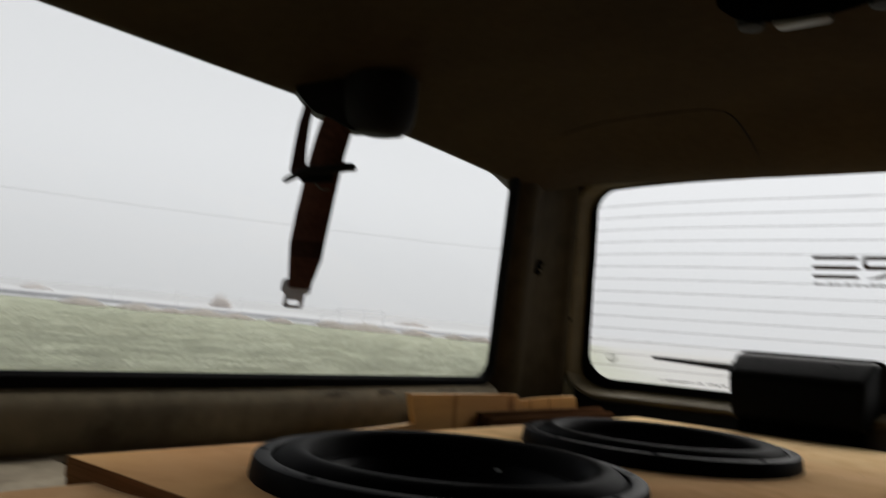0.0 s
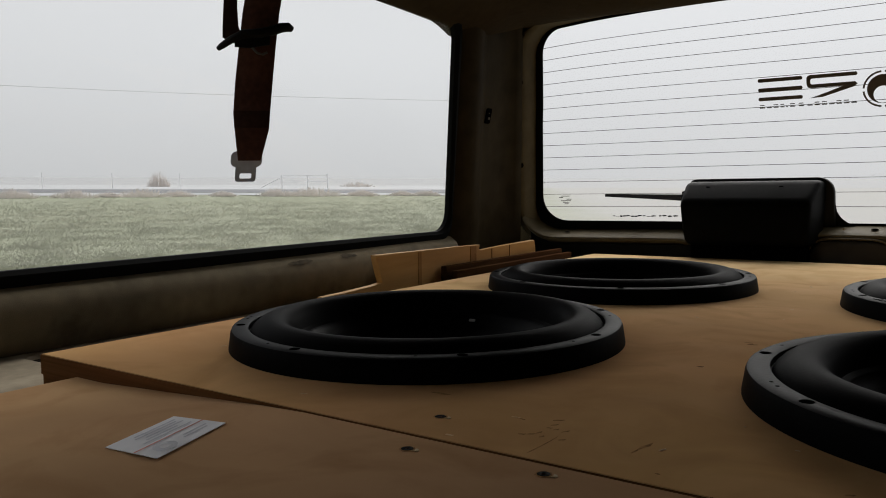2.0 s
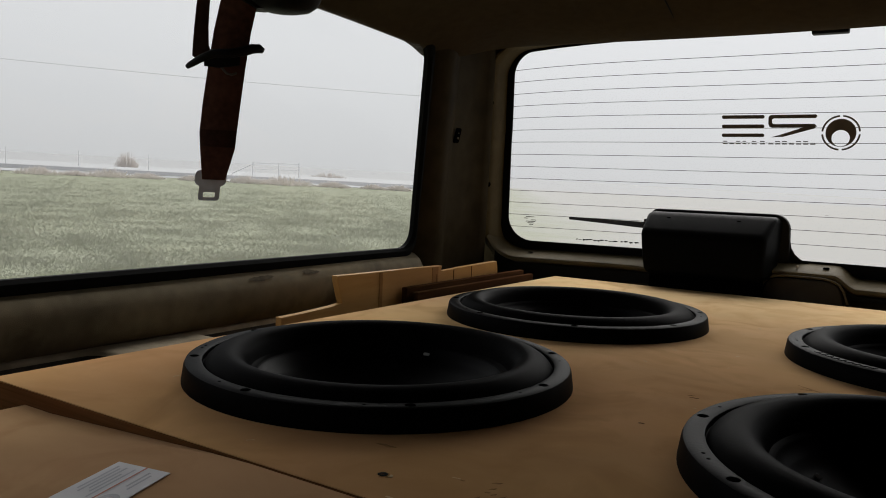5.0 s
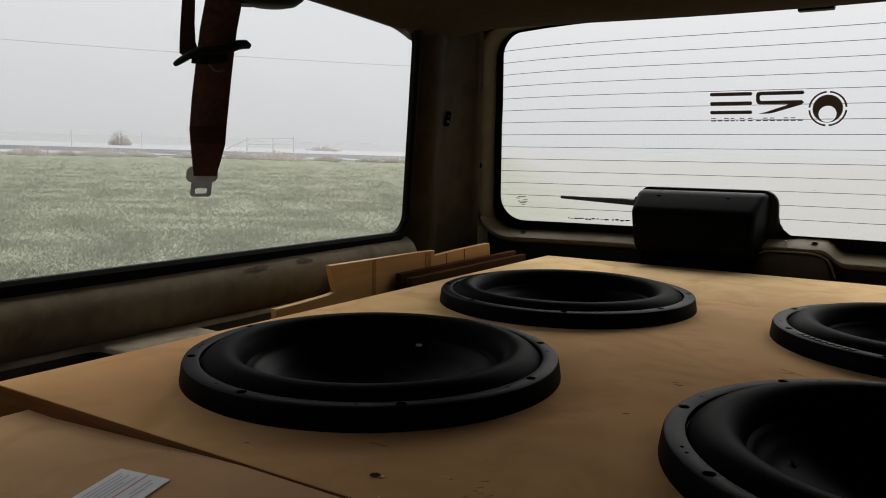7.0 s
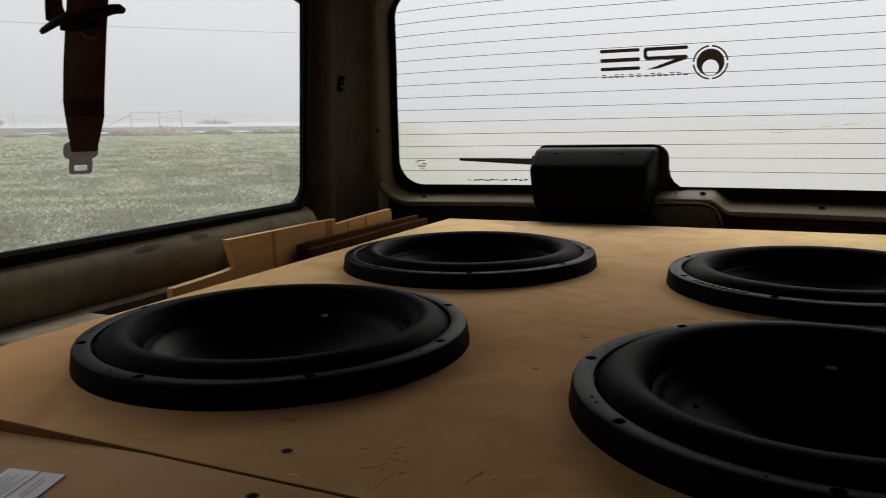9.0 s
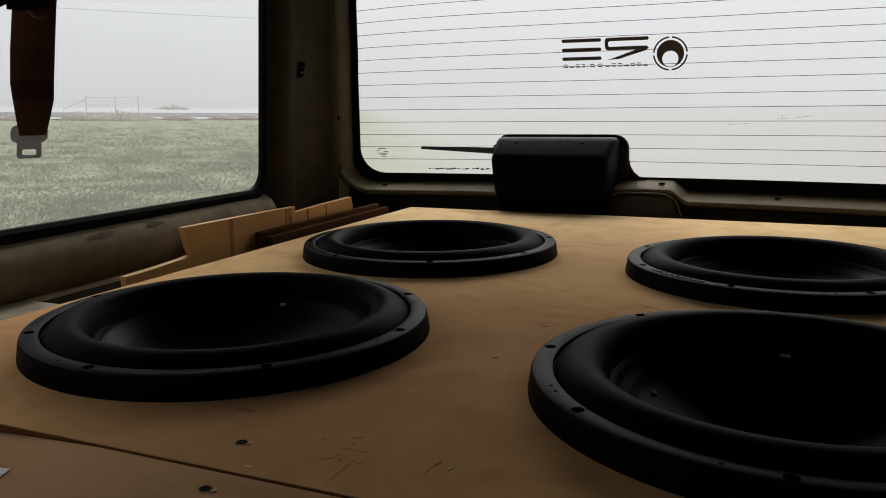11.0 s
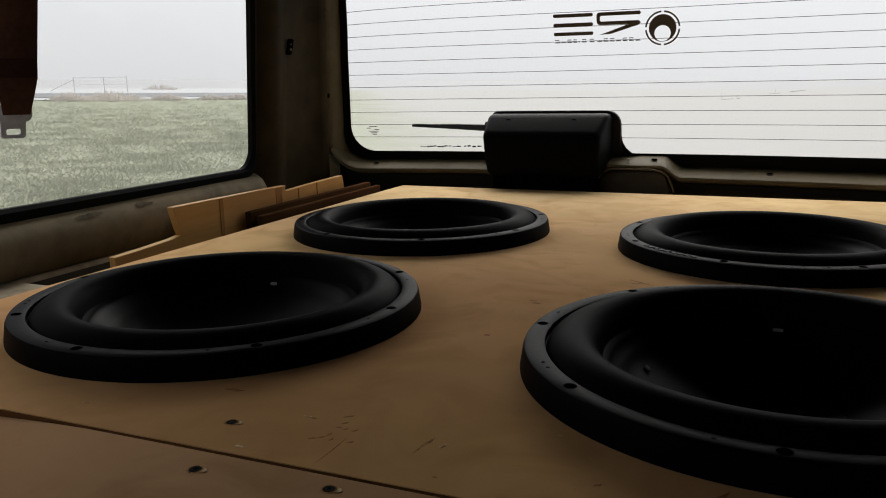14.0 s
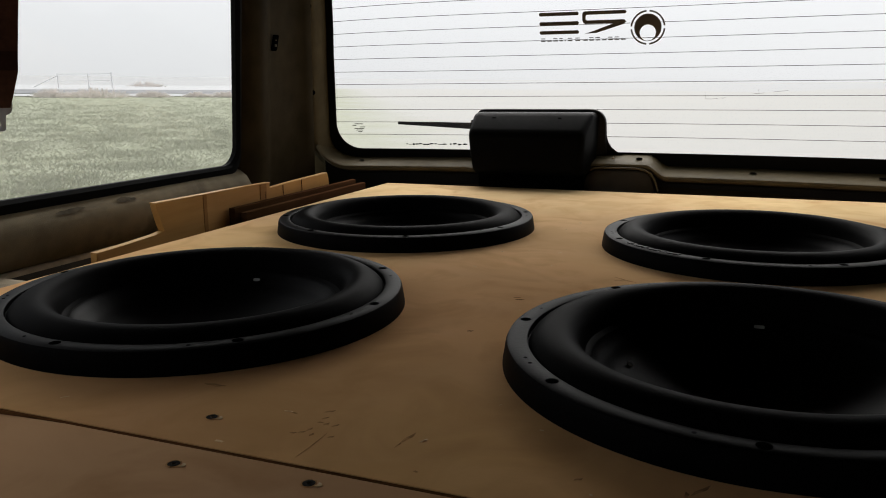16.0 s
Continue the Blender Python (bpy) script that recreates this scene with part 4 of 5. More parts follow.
# ---------- subwoofers ----------
def subwoofer(x, y, turn):
    s = thing("subwoofer", (x, y, 0.0), "large black subwoofer set into the plywood box top", "subwoofer", "four subwoofers", rz=turn)
    ring = part("flange", lathe([(0.160, -0.03), (0.160, 0.0), (0.1990, 0.0), (0.1990, 0.002), (0.1968, 0.0165), (0.1955, 0.0194), (0.1930, 0.0206), (0.1812, 0.0206), (0.1796, 0.0198), (0.1790, 0.0150), (0.160, 0.008)], 128), M_FLANGE, s, "thick black gasket ring", local=True)
    part("surround", lathe([(0.1789, 0.010), (0.1784, 0.0155), (0.1765, 0.0188), (0.1730, 0.0222), (0.1690, 0.0250), (0.1640, 0.0274), (0.1590, 0.0285), (0.1540, 0.0285), (0.1490, 0.0272), (0.1445, 0.0246), (0.1405, 0.0208), (0.1375, 0.0160), (0.1355, 0.0108), (0.1335, 0.0068), (0.1295, 0.0050), (0.1278, 0.0032)], 128), M_RUBBER, s, "rolled rubber surround", local=True)
    cone = [(0.1285, 0.0042), (0.1272, 0.0012), (0.1245, -0.0016), (0.1228, -0.0038), (0.1202, -0.0056), (0.1187, -0.0074), (0.1160, -0.0098), (0.1140, -0.0122)]
    cone += [(0.1140 - 0.0058 * k, -0.0122 - 0.036 * (1 - ((0.1140 - 0.0058 * k) / 0.1140) ** 2)) for k in range(1, 11)]
    part("cone", lathe(cone, 128), M_CONE, s, "stiff black cone with ridges", local=True)
    part("dust_cap", lathe([(0.0570, -0.0405), (0.0562, -0.0388), (0.0535, -0.0394), (0.045, -0.0418), (0.033, -0.0442), (0.018, -0.0458), (0.0, -0.0463)], 64), M_CAP, s, "shallow inverted dust cap", local=True)
    for k in range(8):
        a = radians(45 * k)
        part("mounting_hole", lathe([(0.0, 0.0003), (0.0042, 0.0003), (0.0047, 0.0)], 14, center=(0.1875 * math.cos(a), 0.1875 * math.sin(a), 0.0207)), M_HOLE, ring, local=True)
        for e in (-11.5, -15.0) if k == 5 else (-11.5,):
            c = a + radians(e)
            part("pin_hole", lathe([(0.0, 0.0002), (0.0013, 0.0002), (0.0016, 0.0)], 8, center=(0.1870 * math.cos(c), 0.1870 * math.sin(c), 0.0207)), M_HOLE, ring, local=True)
    return s


W1 = subwoofer(*SUBS[0])
for x, y, turn in SUBS[1:]:
    copy_thing(W1, pose(x, y, H, 0, 0, turn))
# raised lettering on one gasket ring, as plain bars
lt4 = thing("gasket_lettering", (0.780, -0.514, 0.0205), "raised unreadable lettering on a gasket ring", "lettering")
for k in range(9):
    a = radians(-141 + 3.0 * k)
    part("letter_bar", prism([(-0.0032, -0.0036), (0.0032, -0.0036), (0.0032, 0.0036), (-0.0032, 0.0036)], lambda u, v, w, a=a: (0.780 + (0.1868 + v) * math.cos(a) - u * math.sin(a), -0.514 + (0.1868 + v) * math.sin(a) + u * math.cos(a), 0.0206 + w), 0.0008), M_FLANGE, lt4, smooth=False)


def cone_tag(x, y, r, ang, z, w, h):
    t = thing("cone_tag", (x + r * math.cos(radians(ang)), y + r * math.sin(radians(ang)), z), "tiny grey fleck on the subwoofer cone", "fleck", "flecks on the cones", rz=ang)
    part("fleck", plate(rrect(-w / 2, w / 2, -h / 2, h / 2, h * 0.3, 3), lambda u, v, q: (v * 0.8 - 0.0018 * 0.5, u, v * 0.6 + 0.0012 + q), 0.0008, 0.0003), M_SMEAR, t, local=True)


cone_tag(SUBS[0][0], SUBS[0][1], 0.1215, 101, -0.0035, 0.008, 0.0035)
cone_tag(SUBS[2][0], SUBS[2][1], 0.1215, 90, -0.0035, 0.009, 0.0030)
cone_tag(SUBS[2][0], SUBS[2][1], 0.1050, 168, -0.0180, 0.007, 0.0050)

# ---------- screws, marks and paper on the boards ----------
def screw(x, y, z):
    s = thing("screw", (x, y, z), "dark countersunk screw in the plywood", "screw", "screws in the boards")
    part("head", lathe([(0.0, 0.0001), (0.0012, 0.0001), (0.0016, 0.0003), (0.0034, 0.0003), (0.0040, 0.0)], 18), M_SCREW, s, local=True)
    part("chip", plate([(0.0045, -0.002), (0.0078, -0.0016), (0.0085, 0.0004), (0.0066, 0.0024), (0.0048, 0.0026), (0.0056, 0.0004)], lambda u, v, w: (u, v, w), 0.0004, 0.0002), M_TAG, s, "pale splintered edge", local=True)
    rim = [(math.cos(radians(20 * k)) * (0.0047 + 0.0006 * math.sin(3.1 * k)), math.sin(radians(20 * k)) * (0.0045 + 0.0006 * math.cos(2.3 * k))) for k in range(18)]
    part("bruise", prism(rim, lambda u, v, w: (u, v, w - 0.0001), 0.0002), M_SCUFFED, s, "bruised wood round the head", local=True, smooth=False)


for x, y in ((0.4425, -1.216), (0.4630, -1.2785), (0.550, -1.271)):
    screw(x, y, 0.0002 if y > -1.25 else board_z(x) + 0.0002)


def splinter(x, y, length, wid, turn, material=M_SCUFFED, z=0.00005):
    s = thing("chip_mark", (x, y, z), "small dark gouge in the plywood", "gouge", "gouges in the plywood")
    o = []
    for k in range(9):
        f = k / 8
        o.append((length * (f - 0.5), wid * 0.5 * math.sin(math.pi * f) * (1 + 0.4 * math.sin(7 * f)) + 0.05 * length * (f - 0.5) ** 2))
    for k in range(7, 0, -1):
        f = k / 8
        o.append((length * (f - 0.5), -wid * 0.5 * math.sin(math.pi * f) * (1 + 0.5 * math.cos(9 * f)) + 0.05 * length * (f - 0.5) ** 2))
    c, q = math.cos(radians(turn)), math.sin(radians(turn))
    part("mark", prism(o, lambda u, v, w: (u * c - v * q, u * q + v * c, w), 0.00012), material, s, local=True, smooth=False)


for row in ((0.556, -0.862, 0.010, 0.0022, 12, M_MARK), (0.551, -0.855, 0.008, 0.0012, 15, M_MARK), (0.543, -0.979, 0.006, 0.0022, 30, M_MARK), (0.644, -0.742, 0.035, 0.0015, -35), (0.640, -0.748, 0.012, 0.001, 20),
            (0.5127, -1.1802, 0.008, 0.0020, 40), (0.5152, -1.1907, 0.006, 0.0016, 55), (0.5153, -1.198, 0.004, 0.0016, 20), (0.5205, -1.1989, 0.005, 0.0016, 60), (0.5142, -1.2098, 0.006, 0.0018, 75), (0.5115, -1.215, 0.005, 0.0016, 40), (0.5193, -1.2161, 0.005, 0.0020, 80), (0.5272, -1.1992, 0.007, 0.0016, 62), (0.5327, -1.215, 0.005, 0.0018, 50), (0.5068, -1.2182, 0.005, 0.0016, 30), (0.4912, -1.1907, 0.004, 0.0016, 10), (0.5275, -1.2290, 0.036, 0.0005, 88),
            (0.5792, -1.1990, 0.017, 0.0026, 78), (0.5772, -1.2105, 0.009, 0.0012, 84), (0.6009, -1.2384, 0.003, 0.002, 0), (0.755, -1.204, 0.018, 0.0025, 58), (0.748, -1.212, 0.008, 0.0025, 100), (0.408, -1.167, 0.018, 0.004, 5), (0.690, -1.215, 0.006, 0.002, 40)):
    splinter(*row)

rng = random.Random(8)
vs, fs = [], []
for x, y in [(0.600, -1.03), (0.628, -0.98), (0.618, -1.13), (0.590, -1.20), (0.567, -0.90), (0.486, -1.19), (0.47, -1.245), (0.655, -1.16), (0.70, -1.23), (0.80, -1.23), (0.55, -0.70), (0.50, -0.62)] + [(rng.uniform(0.03, 1.0), rng.uniform(-1.24, -0.03)) for _ in range(50)]:
    if min(math.hypot(x - a, y - b) for a, b, _t in SUBS) < 0.203:
        continue
    w, l, t = rng.uniform(0.0005, 0.0012), rng.uniform(0.001, 0.0035), rng.uniform(0, 3.14)
    c, q = math.cos(t), math.sin(t)
    k = len(vs)
    vs += [(x + u * c - v * q, y + u * q + v * c, H + z) for u, v, z in ((-l, -w, 0.0003), (l, -w, 0.0003), (l, w, 0.0003), (-l, w, 0.0003), (0, 0, 0.0007))]
    fs += [(k, k + 1, k + 4), (k + 1, k + 2, k + 4), (k + 2, k + 3, k + 4), (k + 3, k, k + 4)]
me = bpy.data.meshes.new("sawdust")
me.from_pydata(vs, [], fs)
me.materials.append(M_TAG)
tagged(new("sawdust", me), "pale crumbs of sawdust scattered on the plywood", "sawdust", kind="stuff")

pl_ = thing("paper_label", (0.326, -1.35, board_z(0.326)), "creased white paper label with grey print and a red line", "label")
cs = [(0.3030, -1.3740), (0.3545, -1.3735), (0.3290, -1.3030), (0.2780, -1.3070)]


def on_label(a, b, lift):
    """A place on the label: a along its short side, b along its long one."""
    p = [(1 - a) * (1 - b), a * (1 - b), a * b, (1 - a) * b]
    x = sum(w * c[0] for w, c in zip(p, cs))
    y = sum(w * c[1] for w, c in zip(p, cs))
    return (x, y, board_z(x) + 0.0007 + lift + 0.0012 * max(0, 0.5 - b) * max(0, a - 0.7) * 4)


rows = [[on_label(i / 12, j / 16, 0.0) for i in range(13)] for j in range(17)]
rows += [[on_label(i / 12, j / 16, -0.0004) for i in range(13)] for j in range(16, -1, -1)]
part("paper", loft(rows, closed_v=True), M_PAPER, pl_)
part("red_line", loft([[on_label(0.56 + 0.03 * i, j / 10, 0.0003) for i in (0, 1)] for j in range(11)]), M_INKRED, pl_, "thin red printed line")
for a, b0, b1 in ((0.12, 0.3, 0.9), (0.20, 0.25, 0.85), (0.28, 0.35, 0.9), (0.36, 0.3, 0.75), (0.44, 0.2, 0.9), (0.72, 0.55, 0.9), (0.80, 0.5, 0.85)):
    part("print_bar", loft([[on_label(a + 0.035 * i, b0 + (b1 - b0) * j / 6, 0.0003) for i in (0, 1)] for j in range(7)]), M_INKGREY, pl_)
part("stamp", loft([[on_label(0.80 + r * 0.16 * math.cos(radians(20 * k)), 0.25 + r * 0.13 * math.sin(radians(20 * k)), 0.0003) for k in range(18)] for r in (0.45, 1.0)], closed_u=True), M_INKGREY, pl_, "round grey printed stamp")

# ---------- scrap wood beside the box ----------
sw = thing("pine_board", (-0.06, -0.50, -0.04), "stepped pine offcut standing between box and side panel", "board")
ol = [(-0.815, -0.040), (-0.168, -0.040), (-0.176, 0.0280), (-0.180, 0.0405), (-0.300, 0.0375), (-0.388, 0.0335), (-0.396, 0.0350), (-0.392, 0.0450), (-0.470, 0.0462), (-0.545, 0.0468), (-0.694, 0.0485), (-0.692, 0.0385), (-0.688, 0.0290), (-0.684, 0.0160), (-0.678, 0.0030), (-0.700, 0.0010), (-0.765, -0.0022), (-0.815, -0.0035)]
bmw = prism(ol, lambda u, v, w: (-0.066 + w, u, v), 0.012)
bmesh.ops.bevel(bmw, geom=[e for e in bmw.edges if abs(e.verts[0].co.x - e.verts[1].co.x) < 1e-6], offset=0.0008, segments=1, affect="EDGES")
part("plank", bmw, M_PINE, sw, smooth=False)
for y, z0, z1 in ((-0.283, 0.004, 0.0376), (-0.350, 0.0, 0.0350), (-0.410, 0.012, 0.0300)):
    part("crack", box(-0.0545, -0.0532, y - 0.0007, y + 0.0007, z0, z1), M_MARK, sw)
part("stain", box(-0.0542, -0.0534, -0.585, -0.576, -0.038, 0.0462), M_PINE_DARK, sw, "darker resin band")
part("stain", box(-0.0542, -0.0533, -0.425, -0.405, 0.0, 0.0440), M_PINE_DARK, sw, "darker resin band")
for off, z1, y0, y1 in ((0.0, 0.0165, -0.525, -0.085), (0.016, 0.0085, -0.515, -0.07)):
    st_ = thing("dark_strip", (-0.042 + off, -0.3, -0.04), "dark brown stained wooden strip lying beside the box", "strip", "dark wooden strips")
    part("strip", box(-0.0500 + off, -0.0375 + off, y0, y1, -0.04, z1, 0.002), M_DARKWOOD, st_)

# ---------- seat belt hanging from the roof ----------
sbl = thing("seat_belt", (-0.115, -0.79, 0.43), "maroon seat belt hanging from its roof mount before the window", "seat belt")
W = (0.651, 0.759, 0.0)


def bw(s, z, n=0.0):
    """A place in the belt's plane: s along its width, n towards the cabin."""
    return (-0.085 + 0.651 * s + 0.759 * n, -0.88 + 0.759 * s - 0.651 * n, z)


cov = part("retractor_cover", lathe([(0.0, -0.030), (0.020, -0.0295), (0.036, -0.026), (0.047, -0.018), (0.053, -0.004), (0.056, 0.02), (0.056, 0.06)], 40, center=(0, 0, 0)), M_BLACK, sbl, "black domed retractor cover", local=True)
cov.matrix_basis = sbl.matrix_basis.inverted() @ Matrix.Translation((*bw(0.062, 0.458, 0.0)[:2], 0.457 + H)) @ pose(0, 0, 0, 0, 0, 49.4) @ Matrix.Diagonal((1.0, 0.6, 1.0, 1))
part("mount_plate", prism([(-0.066, 0.510), (-0.0600, 0.477), (-0.0430, 0.459), (-0.0280, 0.448), (-0.0036, 0.444), (0.024, 0.430), (0.040, 0.430), (0.040, 0.510)], lambda u, v, w: bw(u, v, w - 0.02), 0.03), M_BLACK, sbl, "dark roof mount plate")
part("webbing", strap([bw(0.030, 0.500), bw(0.010, 0.455), bw(0.002, 0.435), bw(-0.006, 0.395), bw(-0.0125, 0.348), bw(-0.0185, 0.30), bw(-0.0228, 0.258, 0.001), bw(-0.0232, 0.238, 0.003), bw(-0.0256, 0.215, 0.005), bw(-0.0280, 0.194, 0.006)], W, [0.0245, 0.0245, 0.0245, 0.0245, 0.0246, 0.0250, 0.0246, 0.0232, 0.0192, 0.0152], 0.0022), M_BELT, sbl, "maroon woven webbing")
part("webbing_fold", strap([bw(-0.0226, 0.262, 0.0035), bw(-0.0229, 0.250, 0.0040), bw(-0.0232, 0.239, 0.0055)], W, [0.0246, 0.0240, 0.0231], 0.0020), M_BELT2, sbl, "darker folded and stitched end")
part("second_strap", strap([bw(-0.034, 0.50), bw(-0.041, 0.455), bw(-0.0445, 0.431), bw(-0.0465, 0.40), bw(-0.0470, 0.375), bw(-0.0440, 0.360), bw(-0.034, 0.353)], W, [0.0060, 0.0075, 0.0085, 0.0092, 0.0105, 0.0140, 0.0120], 0.0022), M_BELT2, sbl, "narrow dark strap beside the webbing")
part("guide", tube([bw(-0.0640, 0.3445, 0.004), bw(-0.0600, 0.3470, 0.008), bw(-0.046, 0.3560, 0.012), bw(-0.031, 0.3630, 0.014), bw(-0.010, 0.3645, 0.014), bw(0.008, 0.3690, 0.012), bw(0.020, 0.3740, 0.010), bw(0.030, 0.3755, 0.007), bw(0.0345, 0.3735, 0.004)], [0.0032, 0.0042, 0.0052, 0.0062, 0.0066, 0.0066, 0.0066, 0.0062, 0.0042], 10), M_BLACK, sbl, "curved black belt guide")
part("guide_plate", strap([bw(-0.042, 0.350, 0.012), bw(-0.022, 0.352, 0.014), bw(0.004, 0.356, 0.012)], (0, 0.1, 1), [0.004, 0.0075, 0.006], 0.004), M_BLACK, sbl)
part("guide_hook", tube([bw(-0.020, 0.346, 0.014), bw(-0.013, 0.338, 0.016), bw(-0.006, 0.3365, 0.016), bw(0.000, 0.3395, 0.014)], 0.0016, 8), M_LENS, sbl, "bare metal clip")
tn = part("tongue", bmesh.new(), M_STEEL, sbl, "grey steel buckle tongue")
wv = Vector(W)
tb = bmesh.new()
outer = rrect(-0.0140, 0.0140, -0.0385, -0.010, 0.004, 4)
slot = rrect(-0.0078, 0.0078, -0.0340, -0.0270, 0.0015, 4)
nrm = Vector((0.759, -0.651, 0.0))
tc0 = Vector(bw(-0.0310, 0.2035))
dn = (Vector(bw(-0.0345, 0.168)) - tc0).normalized()
P3 = lambda u, v, w: tc0 + wv * u - dn * v + nrm * (w - 0.0015)
loops = [[P3(u, v, 0.0) for u, v in slot], [P3(u, v, 0.0) for u, v in outer], [P3(u, v, 0.003) for u, v in outer], [P3(u, v, 0.003) for u, v in slot]]
tb = loft(loops, closed_u=True, closed_v=True)
join(tb, loft([[P3(u, v, w) for u, v in rrect(-0.0210, 0.0210, -0.0185, 0.0035, 0.008, 5)] for w in (-0.002, 0.005)], closed_u=True, cap=True))
bmesh.ops.transform(tb, matrix=sbl.matrix_basis.inverted() @ Matrix.Translation((0, 0, H)), verts=tb.verts)
tb.to_mesh(tn.data)
tb.free()
tn.data.materials.clear()
tn.data.materials.append(M_STEEL)

# ---------- roof lamp and headliner panel ----------
rl = thing("dome_lamp", (0.53, -0.78, ceil_z(0.53, -0.78)), "dark roof console with a pale lamp lens", "roof lamp")
zc = ceil_z(0.53, -0.78)
dome = part("housing", lathe([(0.0, -0.026), (0.05, -0.025), (0.080, -0.020), (0.092, -0.010), (0.096, 0.004)], 40, center=(0, 0, 0)), M_HOLE, rl, local=True)
dome.matrix_basis = Matrix.Diagonal((1.0, 0.62, 1.0, 1))
part("lens", plate(rrect(-0.030, 0.030, -0.020, 0.016, 0.008, 4), lambda u, v, w: (u - 0.012, v * 0.6 + 0.046, -0.016 - w), 0.012, 0.004), M_LENS, rl, "pale lamp lens", local=True)
part("knob", lathe([(0.0, -0.014), (0.014, -0.012), (0.018, 0.0)], 20, center=(-0.07, 0.045, -0.010)), M_BLACK, rl, local=True)
part("knob", lathe([(0.0, -0.014), (0.014, -0.012), (0.018, 0.0)], 20, center=(0.07, 0.045, -0.010)), M_BLACK, rl, local=True)
crease = ((0.010, -0.416), (0.090, -0.412), (0.165, -0.402), (0.240, -0.392), (0.280, -0.384), (0.297, -0.370), (0.304, -0.345), (0.307, -0.310), (0.308, -0.280), (0.308, -0.250), (0.307, -0.220))
solid("headliner_seam", tube([(u, v, ceil_z(u, v) + 0.0004) for u, v in crease], [0.0008, 0.0013, 0.0017, 0.0018, 0.0019, 0.0019, 0.0019, 0.0018, 0.0018, 0.0014, 0.0009], 8), M_SEAL, "dark folded seam across the cloth headliner", "seam", "structure")

# ---------- outside: field, road, fence, wires ----------
SL = 0.0226
gx = [-2500, -400, -150, -90, -70, -60, -50, -40, -30, -22, -16, -12, -9, -6, -3, 0, 6, 20, 60, 300, 2500]
gy = [-2500, -300, -80, -40, -20, -10, 0, 6, 12, 18, 25, 35, 45, 60, 80, 120, 200, 500, 2500]


def ground_z(x):
    return SL * max(0.0, -x - 1.0) if x > -400 else SL * 399


gr = [[(x, y, ground_z(x)) for x in gx] for y in gy]
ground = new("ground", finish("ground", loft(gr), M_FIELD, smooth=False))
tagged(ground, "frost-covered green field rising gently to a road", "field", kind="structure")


def strip_along(name, d0, d1, material, lift, label, category, wob=0.0, last=6):
    """A strip that runs along the far road line."""
    a, d = Vector((-44.0, 38.5, 0)), Vector((18, 21, 0)).normalized()
    nn = Vector((-d.y, d.x, 0))
    rng = random.Random(4)
    rows = []
    for k in range(-60 if last < 100 else -300, last):
        w0, w1 = (wob * rng.uniform(-1, 1) for _ in range(2))
        row = []
        span = d1 + w1 - d0 - w0
        steps = 24 if span > 100 else 1
        for i in range(steps + 1):
            p = a + d * k * 3.0 + nn * (d0 + w0 + span * i / steps)
            row.append((p.x, p.y, ground_z(p.x) + (lift if i or steps == 1 else -0.06)))
        rows.append(row)
    ob = new(name, finish(name, loft(rows), material, smooth=False))
    return tagged(ob, label, category, kind="structure")


strip_along("road", -1, 13.5, M_ROAD, 0.06, "wet grey country road beyond the field", "road", last=7)
strip_along("snow_verge", -7, -1.3, M_SNOW, 0.04, "strip of snow along the near edge of the road", "snow", 1.6)
strip_along("snow_verge", 13.7, 45, M_SNOW, 0.06, "broad strip of snow along the far edge of the road", "snow", last=9)
strip_along("snow_field", 16, 700, M_SNOWFAR, 0.05, "snow-covered ground beyond the road, toned to merge with fog", "snow", last=300)

# grass blades over the near field
rs = np.random.RandomState(5)
NB = 280000
az = np.radians(rs.uniform(31, 72, NB))
dist = 6.0 * (52.0 / 6.0) ** (rs.rand(NB) ** 0.80)
bxs, bys = 0.77 - dist * np.sin(az), -1.63 + dist * np.cos(az)
clump = 0.5 + 0.5 * np.sin(bxs * 2.1 + 1.7 * np.sin(bys * 1.3)) * np.sin(bys * 1.9 + 1.1 * np.sin(bxs * 1.7))
keep = rs.rand(NB) < (0.70 + 0.30 * clump) * np.clip(1.40 - dist / 38, 0.20, 1.0)
bxs, bys, dist = bxs[keep], bys[keep], dist[keep]
n_b = len(bxs)
hgt = rs.uniform(0.012, 0.034, n_b) * (1 + dist / 60) * (0.55 + 0.9 * clump[keep])
wid = rs.uniform(0.003, 0.007, n_b) * (1 + dist / 16)
ang = rs.uniform(0, math.pi * 2, n_b)
lean = rs.uniform(-0.028, 0.028, (n_b, 2)) * (1 + dist / 20)[:, None]
bz = SL * np.maximum(0, -bxs - 1.0)
vv = np.zeros((n_b, 4, 3))
vv[:, 0] = np.stack([bxs - wid * np.cos(ang), bys - wid * np.sin(ang), bz], 1)
vv[:, 1] = np.stack([bxs + wid * np.cos(ang), bys + wid * np.sin(ang), bz], 1)
vv[:, 2] = np.stack([bxs + wid * 0.7 * np.cos(ang) + lean[:, 0] * 0.6, bys + wid * 0.7 * np.sin(ang) + lean[:, 1] * 0.6, bz + hgt * 0.65], 1)
vv[:, 3] = np.stack([bxs + lean[:, 0], bys + lean[:, 1], bz + hgt], 1)
me = bpy.data.meshes.new("grass")
me.from_pydata(vv.reshape(-1, 3).tolist(), [], (np.arange(n_b)[:, None] * 4 + np.array([[0, 1, 2, 3]])).tolist())
me.materials.append(M_GRASS)
tagged(new("grass", me), "tufts of frosted green grass across the field", "grass", kind="stuff")


def far_point(azim, distance, z=None):
    x, y = 0.77 - distance * math.sin(radians(azim)), -1.63 + distance * math.cos(radians(azim))
    return Vector((x, y, ground_z(x)))


